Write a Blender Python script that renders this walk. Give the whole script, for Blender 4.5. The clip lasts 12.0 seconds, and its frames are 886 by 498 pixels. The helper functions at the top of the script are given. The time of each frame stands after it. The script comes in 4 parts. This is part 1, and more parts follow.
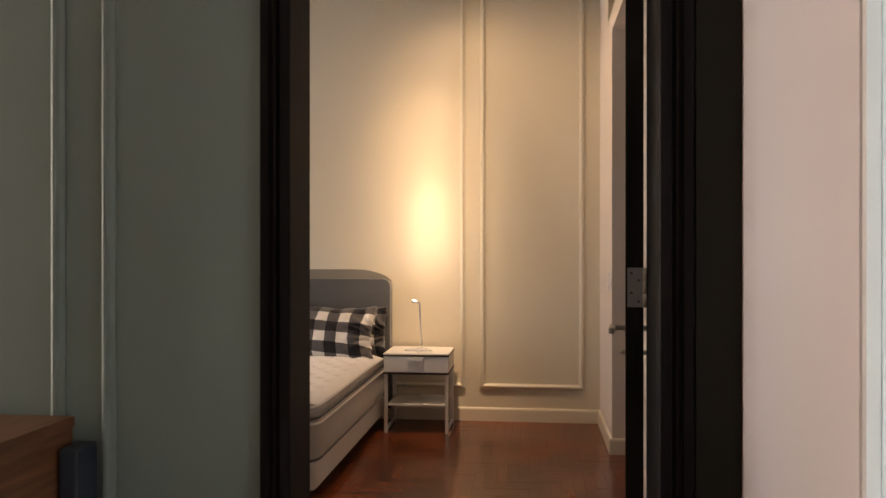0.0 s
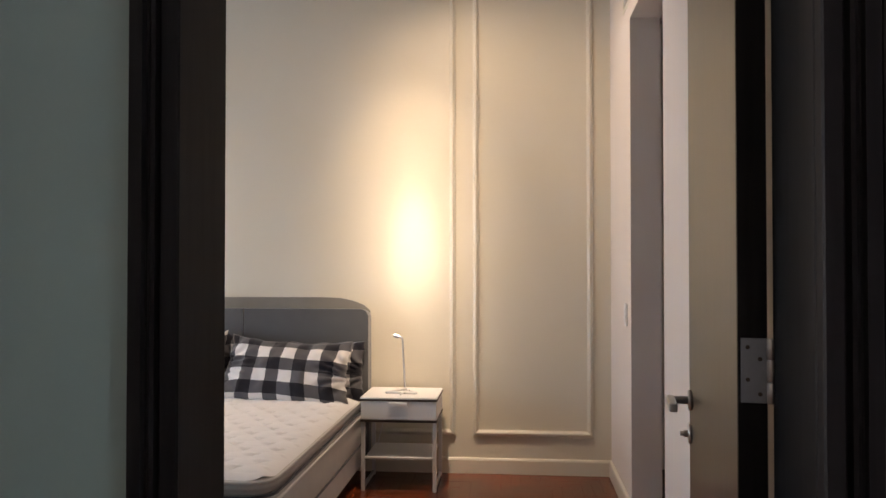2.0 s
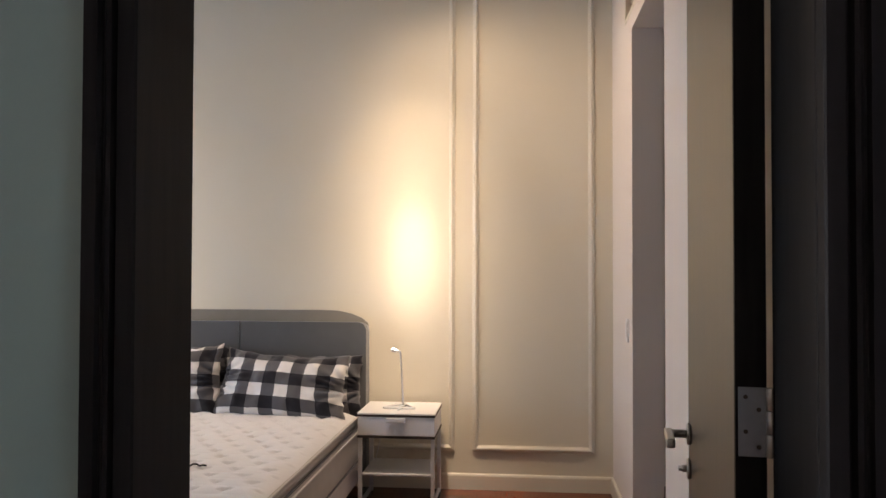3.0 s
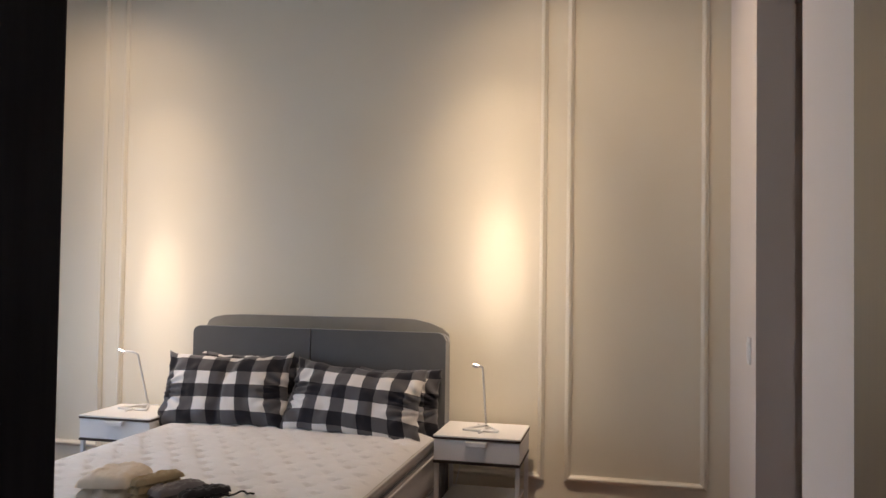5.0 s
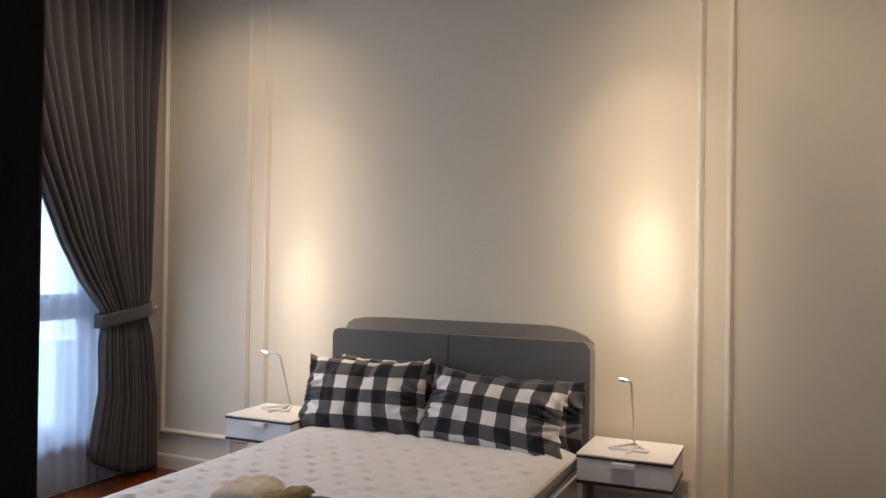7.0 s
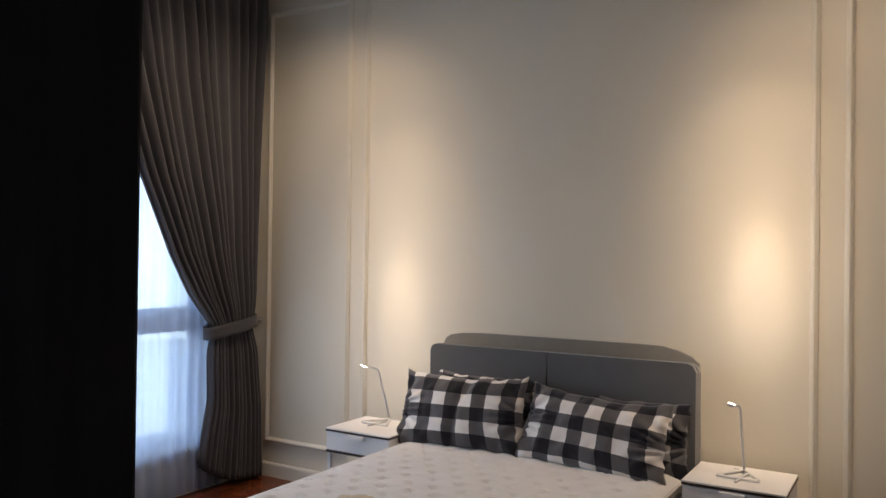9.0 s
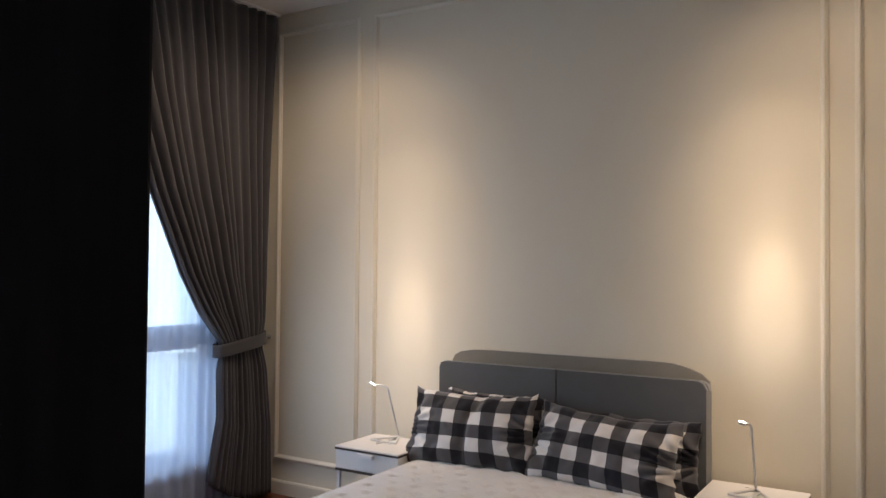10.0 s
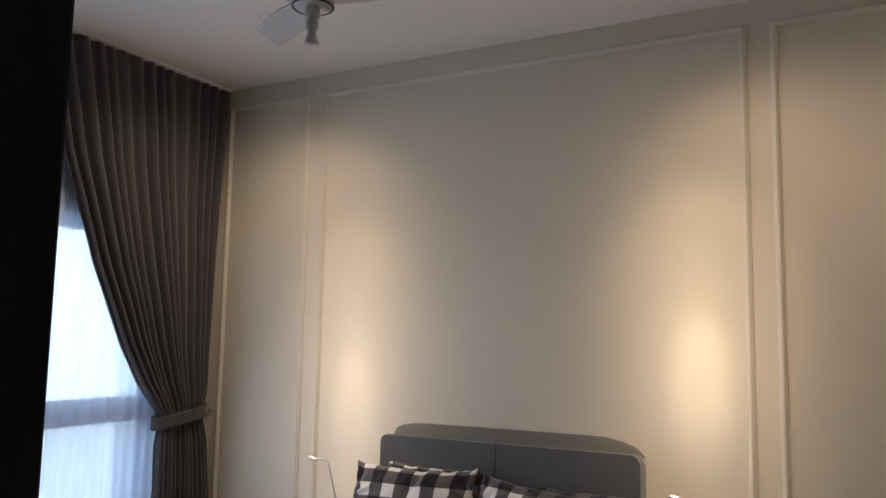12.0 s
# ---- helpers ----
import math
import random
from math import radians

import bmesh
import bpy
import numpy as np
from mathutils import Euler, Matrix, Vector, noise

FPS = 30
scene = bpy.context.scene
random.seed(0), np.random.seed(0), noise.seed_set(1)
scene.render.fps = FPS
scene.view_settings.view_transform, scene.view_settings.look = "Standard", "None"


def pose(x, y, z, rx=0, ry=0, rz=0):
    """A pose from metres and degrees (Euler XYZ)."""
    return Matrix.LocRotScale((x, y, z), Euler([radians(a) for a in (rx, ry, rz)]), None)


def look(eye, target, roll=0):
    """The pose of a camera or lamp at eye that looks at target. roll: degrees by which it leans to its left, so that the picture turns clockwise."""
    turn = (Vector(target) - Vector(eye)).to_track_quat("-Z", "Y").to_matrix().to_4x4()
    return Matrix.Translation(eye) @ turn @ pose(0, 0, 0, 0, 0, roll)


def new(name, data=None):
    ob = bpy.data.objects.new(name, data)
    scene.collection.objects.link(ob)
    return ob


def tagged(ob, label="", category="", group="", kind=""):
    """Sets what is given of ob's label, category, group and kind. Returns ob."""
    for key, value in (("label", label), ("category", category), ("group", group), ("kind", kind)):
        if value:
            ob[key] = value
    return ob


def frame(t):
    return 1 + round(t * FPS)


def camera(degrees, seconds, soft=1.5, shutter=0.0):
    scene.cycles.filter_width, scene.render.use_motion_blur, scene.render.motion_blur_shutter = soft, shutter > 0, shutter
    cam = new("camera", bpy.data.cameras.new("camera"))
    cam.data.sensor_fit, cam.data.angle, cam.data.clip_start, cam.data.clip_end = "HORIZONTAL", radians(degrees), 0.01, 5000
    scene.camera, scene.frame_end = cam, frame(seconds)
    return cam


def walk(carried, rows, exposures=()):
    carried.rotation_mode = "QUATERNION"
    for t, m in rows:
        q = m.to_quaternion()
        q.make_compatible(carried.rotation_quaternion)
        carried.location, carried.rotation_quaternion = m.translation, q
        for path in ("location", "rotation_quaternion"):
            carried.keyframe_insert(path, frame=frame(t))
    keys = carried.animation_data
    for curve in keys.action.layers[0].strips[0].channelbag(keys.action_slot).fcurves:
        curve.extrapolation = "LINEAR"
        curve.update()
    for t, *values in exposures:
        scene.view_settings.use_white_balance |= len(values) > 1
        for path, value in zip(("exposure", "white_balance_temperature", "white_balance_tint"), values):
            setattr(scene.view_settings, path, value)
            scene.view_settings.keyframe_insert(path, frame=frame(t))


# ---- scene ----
cam = camera(58.4, 12.0, soft=1.5)
PATH = [
    (0, (1.011, -5.839, 1.272), (0.79, -3.851, 1.27), 0.0),
    (0.5, (0.973, -5.475, 1.277), (0.767, -3.486, 1.28), 0.1),
    (1, (0.915, -5.218, 1.233), (0.714, -3.228, 1.246), 0.2),
    (1.5, (0.903, -5.093, 1.283), (0.712, -3.102, 1.309), 0.2),
    (2, (0.904, -5.063, 1.34), (0.724, -3.071, 1.374), 0.0),
    (2.5, (0.926, -5.06, 1.376), (0.753, -3.068, 1.421), 0.0),
    (4.5, (0.952, -4.517, 1.413), (0.563, -2.555, 1.441), 0.8),
    (5, (0.968, -4.468, 1.393), (0.516, -2.52, 1.449), 0.8),
    (5.5, (0.9731, -4.4405, 1.453), (0.45, -2.5103, 1.498), 0.9),
    (6, (0.9672, -4.4022, 1.482), (0.367, -2.4946, 1.515), 0.9),
    (6.5, (0.9623, -4.3037, 1.515), (0.2666, -2.4289, 1.523), 0.7),
    (7, (0.9494, -4.224, 1.498), (0.1396, -2.3951, 1.51), 0.8),
    (7.5, (0.9135, -4.1623, 1.513), (0.0157, -2.3752, 1.519), 0.8),
    (9.5, (0.9373, -4.2007, 1.59), (-0.104, -2.4934, 1.614), 0.6),
    (10, (0.9363, -4.1967, 1.602), (-0.11, -2.4935, 1.649), 0.5),
    (10.5, (0.9644, -4.2107, 1.614), (-0.085, -2.5125, 1.728), 0.7),
    (11, (1.0023, -4.2107, 1.635), (-0.037, -2.5115, 1.815), 0.7),
    (11.5, (1.0278, -4.224, 1.635), (0.0213, -2.5116, 1.869), 1.2),
    (12, (1.0465, -4.2399, 1.624), (0.1012, -2.492, 1.847), 1.0),
]

walk(cam, [(t, look(eye, target, roll)) for t, eye, target, roll in PATH],
     exposures=[(0.0, 0.98, 9800, 22), (0.5, 1.12, 7700, 17), (1.2, 1.18, 7350, 16), (2.6, 1.24, 7300, 16), (4.4, 0.76, 7150, 16), (6.5, 0.77, 7050, 16), (7.5, 0.60, 7000, 15), (9.5, 0.48, 7000, 15), (12.0, 0.42, 7150, 16)])

# ---- light: world, sun, ceiling spots, daylight in the openings ----
world = bpy.data.worlds.new("world")
scene.world = world
world.use_nodes = True
wn = world.node_tree
sky = wn.nodes.new("ShaderNodeTexSky")
sky.sky_type = "NISHITA"
sky.sun_disc = False
sky.sun_elevation = radians(52)
sky.sun_rotation = radians(70)
wn.links.new(sky.outputs[0], wn.nodes["Background"].inputs[0])
wn.nodes["Background"].inputs[1].default_value = 0.15
sun = new("sun", bpy.data.lights.new("sun", "SUN"))
sun.data.energy, sun.data.angle, sun.data.color = 1.0, radians(12), (1.0, 0.95, 0.88)
sun.matrix_world = look((20, 7, 27), (0, 0, 0))

CEIL = 3.402
SPOT_Y = -0.95


def spot(name, eye, target, watts, size, colour, radius):
    a = new(name, bpy.data.lights.new(name, "SPOT"))
    a.data.energy, a.data.spot_size, a.data.spot_blend = watts, radians(size), 1.0
    a.data.color, a.data.shadow_soft_size = colour, radius
    a.matrix_world = look(eye, target)


# recessed ceiling spots, each a tight beam on the wall inside softer rings and a wide spill, and the lit desk lamps
for x, drop, k, turn in ((0.26, 0.0, 1.0, 1.0), (-1.88, 0.24, 0.95, -1.0)):
    top = (x, SPOT_Y, CEIL - 0.03)
    for name, z, watts, size, colour in (("core", 1.42, 125, 11, (1.0, 0.86, 0.72)), ("inner", 1.20, 64, 20, (1.0, 0.85, 0.69)), ("halo", 1.10, 74, 32, (1.0, 0.83, 0.65)), ("beam", 1.42, 52, 48, (1.0, 0.82, 0.63))):
        spot("ceiling_spot_" + name, top, (x, 0.0, z - drop), watts * k, size, colour, 0.03)
    spot("ceiling_spot_spill", top, (x + 1.05 * turn, SPOT_Y + 0.5, 0.0), (31 if turn > 0 else 36) * k, 128, (1.0, 0.80, 0.59), 0.03)
    # weak, very wide flood added at the fixture as fill for the upper wall
    spot("ceiling_fill_flood", top, (x, SPOT_Y, 0.0), 9 * k, 168, (1.0, 0.80, 0.59), 0.03)
spot("desk_lamp_light", (0.213, -0.37, 0.925), (0.25, -0.245, 1.30), 1.2, 100, (1.0, 0.90, 0.80), 0.02)
spot("desk_lamp_light", (-1.905, -0.37, 0.925), (-1.885, -0.25, 1.29), 0.8, 100, (1.0, 0.88, 0.74), 0.02)


def daylight(name, eye, target, w, h, watts, colour):
    a = new(name, bpy.data.lights.new(name, "AREA"))
    a.data.shape, a.data.size, a.data.size_y, a.data.energy, a.data.color = "RECTANGLE", w, h, watts, colour
    a.matrix_world = look(eye, target)


daylight("bedroom_window_daylight", (-3.40, -1.9, 1.32), (0, -1.9, 1.32), 2.7, 1.9, 24, (0.62, 0.81, 1.0))
daylight("bedroom_voile_daylight", (-3.088, -1.85, 1.32), (0, -1.85, 1.30), 2.4, 1.9, 14, (0.70, 0.84, 1.0))
# lamp of an unseen window, added to light the white corridor wall
daylight("unseen_window_daylight", (-4.78, -4.31, 1.4), (0, -4.31, 1.4), 0.5, 2.1, 75, (0.88, 0.92, 1.0))


# ---- materials ----
def material(name, base, rough=0.6, metal=0.0, vary=0.06, scale=6.0, fine=120.0, bump=0.05, spec=0.5, random_piece=0.0, coat=0.0, dist=0.002):
    """A painted or solid surface with variation at two scales and fine relief."""
    m = bpy.data.materials.new(name)
    m.use_nodes = True
    nt = m.node_tree
    n, l = nt.nodes, nt.links
    bs = n["Principled BSDF"]
    tc = n.new("ShaderNodeTexCoord")
    big = n.new("ShaderNodeTexNoise")
    big.inputs["Scale"].default_value, big.inputs["Detail"].default_value = scale, 4
    small = n.new("ShaderNodeTexNoise")
    small.inputs["Scale"].default_value, small.inputs["Detail"].default_value = fine, 3
    l.new(tc.outputs["Object"], big.inputs["Vector"])
    l.new(tc.outputs["Object"], small.inputs["Vector"])
    mix = n.new("ShaderNodeMath")
    mix.operation = "MULTIPLY_ADD"
    l.new(small.outputs[0], mix.inputs[0])
    mix.inputs[1].default_value = 0.4
    l.new(big.outputs[0], mix.inputs[2])
    ramp = n.new("ShaderNodeMapRange")
    ramp.inputs[1].default_value, ramp.inputs[2].default_value = 0.35, 1.05
    ramp.inputs[3].default_value, ramp.inputs[4].default_value = 1 - vary, 1 + vary
    l.new(mix.outputs[0], ramp.inputs[0])
    val = ramp.outputs[0]
    if random_piece:
        oi = n.new("ShaderNodeObjectInfo")
        geo = n.new("ShaderNodeNewGeometry")
        add = n.new("ShaderNodeMath")
        l.new(oi.outputs["Random"], add.inputs[0])
        l.new(geo.outputs["Random Per Island"], add.inputs[1])
        fr = n.new("ShaderNodeMath")
        fr.operation = "FRACT"
        l.new(add.outputs[0], fr.inputs[0])
        mr = n.new("ShaderNodeMapRange")
        mr.inputs[3].default_value, mr.inputs[4].default_value = 1 - random_piece, 1 + random_piece
        l.new(fr.outputs[0], mr.inputs[0])
        mu = n.new("ShaderNodeMath")
        mu.operation = "MULTIPLY"
        l.new(val, mu.inputs[0])
        l.new(mr.outputs[0], mu.inputs[1])
        val = mu.outputs[0]
    sc = n.new("ShaderNodeVectorMath")
    sc.operation = "SCALE"
    sc.inputs[0].default_value = base
    l.new(val, sc.inputs[3])
    l.new(sc.outputs[0], bs.inputs["Base Color"])
    rr = n.new("ShaderNodeMapRange")
    rr.inputs[3].default_value, rr.inputs[4].default_value = max(rough - 0.06, 0.02), min(rough + 0.06, 1)
    l.new(big.outputs[0], rr.inputs[0])
    l.new(rr.outputs[0], bs.inputs["Roughness"])
    bs.inputs["Metallic"].default_value = metal
    bs.inputs["Specular IOR Level"].default_value = spec
    bs.inputs["Coat Weight"].default_value = coat
    if bump:
        bp = n.new("ShaderNodeBump")
        bp.inputs["Strength"].default_value, bp.inputs["Distance"].default_value = bump, dist
        l.new(mix.outputs[0], bp.inputs["Height"])
        l.new(bp.outputs[0], bs.inputs["Normal"])
    return m


def wood(name, dark, light, rough, scale=(1, 14, 14), piece=0.25, coat=0.0, bump=0.08, spec=0.5):
    """Wood with grain along the object's own x axis."""
    m = bpy.data.materials.new(name)
    m.use_nodes = True
    nt = m.node_tree
    n, l = nt.nodes, nt.links
    bs = n["Principled BSDF"]
    tc = n.new("ShaderNodeTexCoord")
    oi = n.new("ShaderNodeObjectInfo")
    geo = n.new("ShaderNodeNewGeometry")
    add = n.new("ShaderNodeMath")
    l.new(oi.outputs["Random"], add.inputs[0])
    l.new(geo.outputs["Random Per Island"], add.inputs[1])
    fr = n.new("ShaderNodeMath")
    fr.operation = "FRACT"
    l.new(add.outputs[0], fr.inputs[0])
    mp = n.new("ShaderNodeMapping")
    mp.inputs["Scale"].default_value = scale
    l.new(tc.outputs["Object"], mp.inputs["Vector"])
    shift = n.new("ShaderNodeMath")
    shift.operation = "MULTIPLY"
    l.new(add.outputs[0], shift.inputs[0])
    shift.inputs[1].default_value = 37.0
    grain = n.new("ShaderNodeTexNoise")
    grain.noise_dimensions = "4D"
    grain.inputs["Scale"].default_value, grain.inputs["Detail"].default_value, grain.inputs["Distortion"].default_value = 5, 4, 0.15
    l.new(mp.outputs[0], grain.inputs["Vector"])
    l.new(shift.outputs[0], grain.inputs["W"])
    ramp = n.new("ShaderNodeValToRGB")
    ramp.color_ramp.elements[0].position, ramp.color_ramp.elements[0].color = 0.3, (*dark, 1)
    ramp.color_ramp.elements[1].position, ramp.color_ramp.elements[1].color = 0.72, (*light, 1)
    l.new(grain.outputs[0], ramp.inputs[0])
    mr = n.new("ShaderNodeMapRange")
    mr.inputs[3].default_value, mr.inputs[4].default_value = 1 - piece, 1 + piece
    l.new(fr.outputs[0], mr.inputs[0])
    sc = n.new("ShaderNodeVectorMath")
    sc.operation = "SCALE"
    l.new(ramp.outputs[0], sc.inputs[0])
    l.new(mr.outputs[0], sc.inputs[3])
    l.new(sc.outputs[0], bs.inputs["Base Color"])
    bs.inputs["Roughness"].default_value = rough
    bs.inputs["Specular IOR Level"].default_value = spec
    bs.inputs["Coat Weight"].default_value, bs.inputs["Coat Roughness"].default_value = coat, 0.15
    bp = n.new("ShaderNodeBump")
    bp.inputs["Strength"].default_value, bp.inputs["Distance"].default_value = bump, 0.001
    l.new(grain.outputs[0], bp.inputs["Height"])
    l.new(bp.outputs[0], bs.inputs["Normal"])
    return m


def fabric(name, base, weave=900.0, rough=0.9, vary=0.12, sheen=0.3, bump=0.25):
    m = material(name, base, rough, vary=vary, scale=9, fine=weave, bump=bump, spec=0.2, dist=0.001)
    bs = m.node_tree.nodes["Principled BSDF"]
    bs.inputs["Sheen Weight"].default_value, bs.inputs["Sheen Roughness"].default_value = sheen, 0.5
    return m


def gingham(name, period_u, period_v):
    """Buffalo check: white, grey and near-black squares woven along the cloth's own UV axes (in metres)."""
    m = fabric(name, (0.5, 0.5, 0.5), weave=500)
    nt = m.node_tree
    n, l = nt.nodes, nt.links
    bs = n["Principled BSDF"]
    uv = n.new("ShaderNodeUVMap")
    uv.uv_map = "cloth"
    sep = n.new("ShaderNodeSeparateXYZ")
    l.new(uv.outputs[0], sep.inputs[0])
    bands = []
    for axis, period in ((0, period_u), (1, period_v)):
        d = n.new("ShaderNodeMath")
        d.operation = "DIVIDE"
        l.new(sep.outputs[axis], d.inputs[0])
        d.inputs[1].default_value = period
        f = n.new("ShaderNodeMath")
        f.operation = "FRACT"
        l.new(d.outputs[0], f.inputs[0])
        g = n.new("ShaderNodeMath")
        g.operation = "GREATER_THAN"
        l.new(f.outputs[0], g.inputs[0])
        g.inputs[1].default_value = 0.5
        bands.append(g)
    add = n.new("ShaderNodeMath")
    l.new(bands[0].outputs[0], add.inputs[0])
    l.new(bands[1].outputs[0], add.inputs[1])
    half = n.new("ShaderNodeMath")
    half.operation = "MULTIPLY"
    l.new(add.outputs[0], half.inputs[0])
    half.inputs[1].default_value = 0.5
    ramp = n.new("ShaderNodeValToRGB")
    ramp.color_ramp.interpolation = "CONSTANT"
    e = ramp.color_ramp.elements
    e[0].position, e[0].color = 0.0, (0.75, 0.73, 0.72, 1)
    e[1].position, e[1].color = 0.25, (0.098, 0.098, 0.110, 1)
    k = e.new(0.75)
    k.color = (0.013, 0.013, 0.021, 1)
    l.new(half.outputs[0], ramp.inputs[0])
    l.new(ramp.outputs[0], bs.inputs["Base Color"])
    return m


def sheer(name, colour, open_part):
    """Thin voile: part clear, part diffusing."""
    m = bpy.data.materials.new(name)
    m.use_nodes = True
    nt = m.node_tree
    n, l = nt.nodes, nt.links
    n.remove(n["Principled BSDF"])
    tr, tl, df = n.new("ShaderNodeBsdfTransparent"), n.new("ShaderNodeBsdfTranslucent"), n.new("ShaderNodeBsdfDiffuse")
    tl.inputs[0].default_value = df.inputs[0].default_value = (*colour, 1)
    a, b = n.new("ShaderNodeMixShader"), n.new("ShaderNodeMixShader")
    a.inputs[0].default_value = 0.5
    l.new(tl.outputs[0], a.inputs[1])
    l.new(df.outputs[0], a.inputs[2])
    noi = n.new("ShaderNodeTexNoise")
    noi.inputs["Scale"].default_value = 400
    tc = n.new("ShaderNodeTexCoord")
    l.new(tc.outputs["Object"], noi.inputs["Vector"])
    mr = n.new("ShaderNodeMapRange")
    mr.inputs[3].default_value, mr.inputs[4].default_value = 1 - open_part - 0.1, 1 - open_part + 0.1
    l.new(noi.outputs[0], mr.inputs[0])
    l.new(mr.outputs[0], b.inputs[0])
    l.new(tr.outputs[0], b.inputs[1])
    l.new(a.outputs[0], b.inputs[2])
    l.new(b.outputs[0], n["Material Output"].inputs[0])
    return m


def glass(name):
    m = bpy.data.materials.new(name)
    m.use_nodes = True
    bs = m.node_tree.nodes["Principled BSDF"]
    bs.inputs["Transmission Weight"].default_value, bs.inputs["Roughness"].default_value, bs.inputs["IOR"].default_value = 1, 0, 1.45
    bs.inputs["Base Color"].default_value = (0.93, 0.97, 0.98, 1)
    return m


def glowing(name, colour, strength):
    m = bpy.data.materials.new(name)
    m.use_nodes = True
    bs = m.node_tree.nodes["Principled BSDF"]
    bs.inputs["Emission Color"].default_value, bs.inputs["Emission Strength"].default_value = (*colour, 1), strength
    return m


WALL = material("cream_wall_paint", (0.70, 0.645, 0.535), 0.55, vary=0.025, scale=1.7, fine=260, bump=0.12, dist=0.0006)
CEILING = material("ceiling_paint", (0.85, 0.825, 0.80), 0.8, vary=0.02, scale=1.3, fine=200, bump=0.08)
TRIM = material("trim_paint", (0.72, 0.675, 0.58), 0.42, vary=0.03, scale=5, fine=150, bump=0.05)
HALL = material("cool_white_corridor_paint", (0.71, 0.665, 0.69), 0.6, vary=0.02, scale=2, fine=240, bump=0.1)
LILAC = material("white_side_wall_paint", (0.78, 0.71, 0.665), 0.6, vary=0.02, scale=2, fine=240, bump=0.1)
SAGE = material("sage_grey_corridor_paint", (0.150, 0.208, 0.206), 0.6, vary=0.03, scale=1.7, fine=260, bump=0.12, dist=0.0006)
OLIVE = material("dark_olive_panel", (0.0135, 0.0135, 0.0105), 0.6, vary=0.08, scale=5, fine=90, bump=0.05, spec=0.2)
DARKSTEEL = material("dull_steel", (0.22, 0.238, 0.275), 0.5, metal=0.9, vary=0.1, scale=40)
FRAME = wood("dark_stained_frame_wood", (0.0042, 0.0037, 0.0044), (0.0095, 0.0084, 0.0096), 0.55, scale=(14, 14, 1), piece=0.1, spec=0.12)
LEAF = wood("dark_stained_door_veneer", (0.022, 0.017, 0.013), (0.045, 0.035, 0.025), 0.31, scale=(14, 14, 1), piece=0.1, coat=0.15)
STEEL = material("satin_steel", (0.44, 0.42, 0.40), 0.32, metal=1.0, vary=0.05, scale=20, bump=0.03)
PARQUET = wood("merbau_parquet", (0.085, 0.0165, 0.0055), (0.190, 0.044, 0.014), 0.25, scale=(2.2, 22, 22), piece=0.62, coat=0.2, bump=0.015)
SUBFLOOR = material("dark_joint", (0.03, 0.012, 0.008), 0.7)
WHITE = material("white_lacquer", (0.78, 0.77, 0.77), 0.35, vary=0.02, scale=8, bump=0.03)
EDGE = material("dark_brown_edge_band", (0.035, 0.022, 0.017), 0.5, vary=0.1, scale=30)
WMETAL = material("white_powder_coat", (0.72, 0.72, 0.73), 0.4, vary=0.03, scale=30, bump=0.04)
GREY_FELT = fabric("grey_upholstery", (0.108, 0.112, 0.121), weave=700, vary=0.08)
BACKRAIL = fabric("grey_rail_fabric", (0.25, 0.235, 0.21), weave=700, vary=0.08)
PIPING = fabric("dark_grey_piping", (0.07, 0.07, 0.08), weave=500)
TICKING = fabric("white_quilted_ticking", (0.80, 0.785, 0.785), weave=500, vary=0.04)
SIDE = fabric("grey_beige_mattress_border", (0.48, 0.445, 0.41), weave=420, vary=0.08)
BASEFAB = fabric("off_white_bed_base_fabric", (0.66, 0.63, 0.60), weave=500, vary=0.05)
CHECK = gingham("buffalo_check_cotton", 0.176, 0.158)
CURTAIN = fabric("charcoal_curtain_cloth", (0.074, 0.072, 0.081), weave=600, vary=0.1)
VOILE = sheer("white_voile", (0.66, 0.76, 0.95), 0.42)
GLASS = glass("window_glass")
ALU = material("dark_window_frame", (0.10, 0.11, 0.13), 0.5, vary=0.05, scale=12)
BEIGE = fabric("beige_cotton", (0.72, 0.62, 0.51), weave=600)
TAN = fabric("tan_cotton", (0.42, 0.33, 0.20), weave=600)
GREYCL = fabric("grey_knit", (0.16, 0.145, 0.15), weave=300)
BLACKCL = fabric("black_cloth", (0.02, 0.02, 0.025), weave=500)
LED = glowing("warm_led", (1.0, 0.9, 0.78), 25.0)
FANWHITE = material("fan_white_plastic", (0.62, 0.60, 0.60), 0.4, vary=0.03, scale=10)
FANDARK = material("fan_black_edge", (0.015, 0.015, 0.017), 0.4)
CABINET = wood("brown_cabinet_wood", (0.10, 0.040, 0.020), (0.22, 0.095, 0.05), 0.4, scale=(14, 1, 14), piece=0.1)
NAVY = material("dark_blue_plastic", (0.02, 0.032, 0.05), 0.5, vary=0.1)
HAZE = glowing("hazy_sky_glow", (0.55, 0.80, 1.0), 1.6)
EARTH = material("hazy_ground", (0.32, 0.36, 0.33), 0.9, vary=0.3, scale=0.02, fine=0.3, bump=0)


# ---- mesh helpers ----
def mesh(name, bm, mat, smooth=False):
    me = bpy.data.meshes.new(name)
    bm.normal_update()
    bm.to_mesh(me)
    bm.free()
    if smooth:
        for f in me.polygons:
            f.use_smooth = smooth is True or f.area < 0.004
    for m in mat if isinstance(mat, (list, tuple)) else [mat]:
        me.materials.append(m)
    return me


def part(name, bm, mat, parent=None, label="", smooth=False):
    """One bmesh as one mesh object, under a thing or a part."""
    ob = new(name, mesh(name, bm, mat, smooth))
    if parent:
        ob.parent = parent
    return tagged(ob, label)


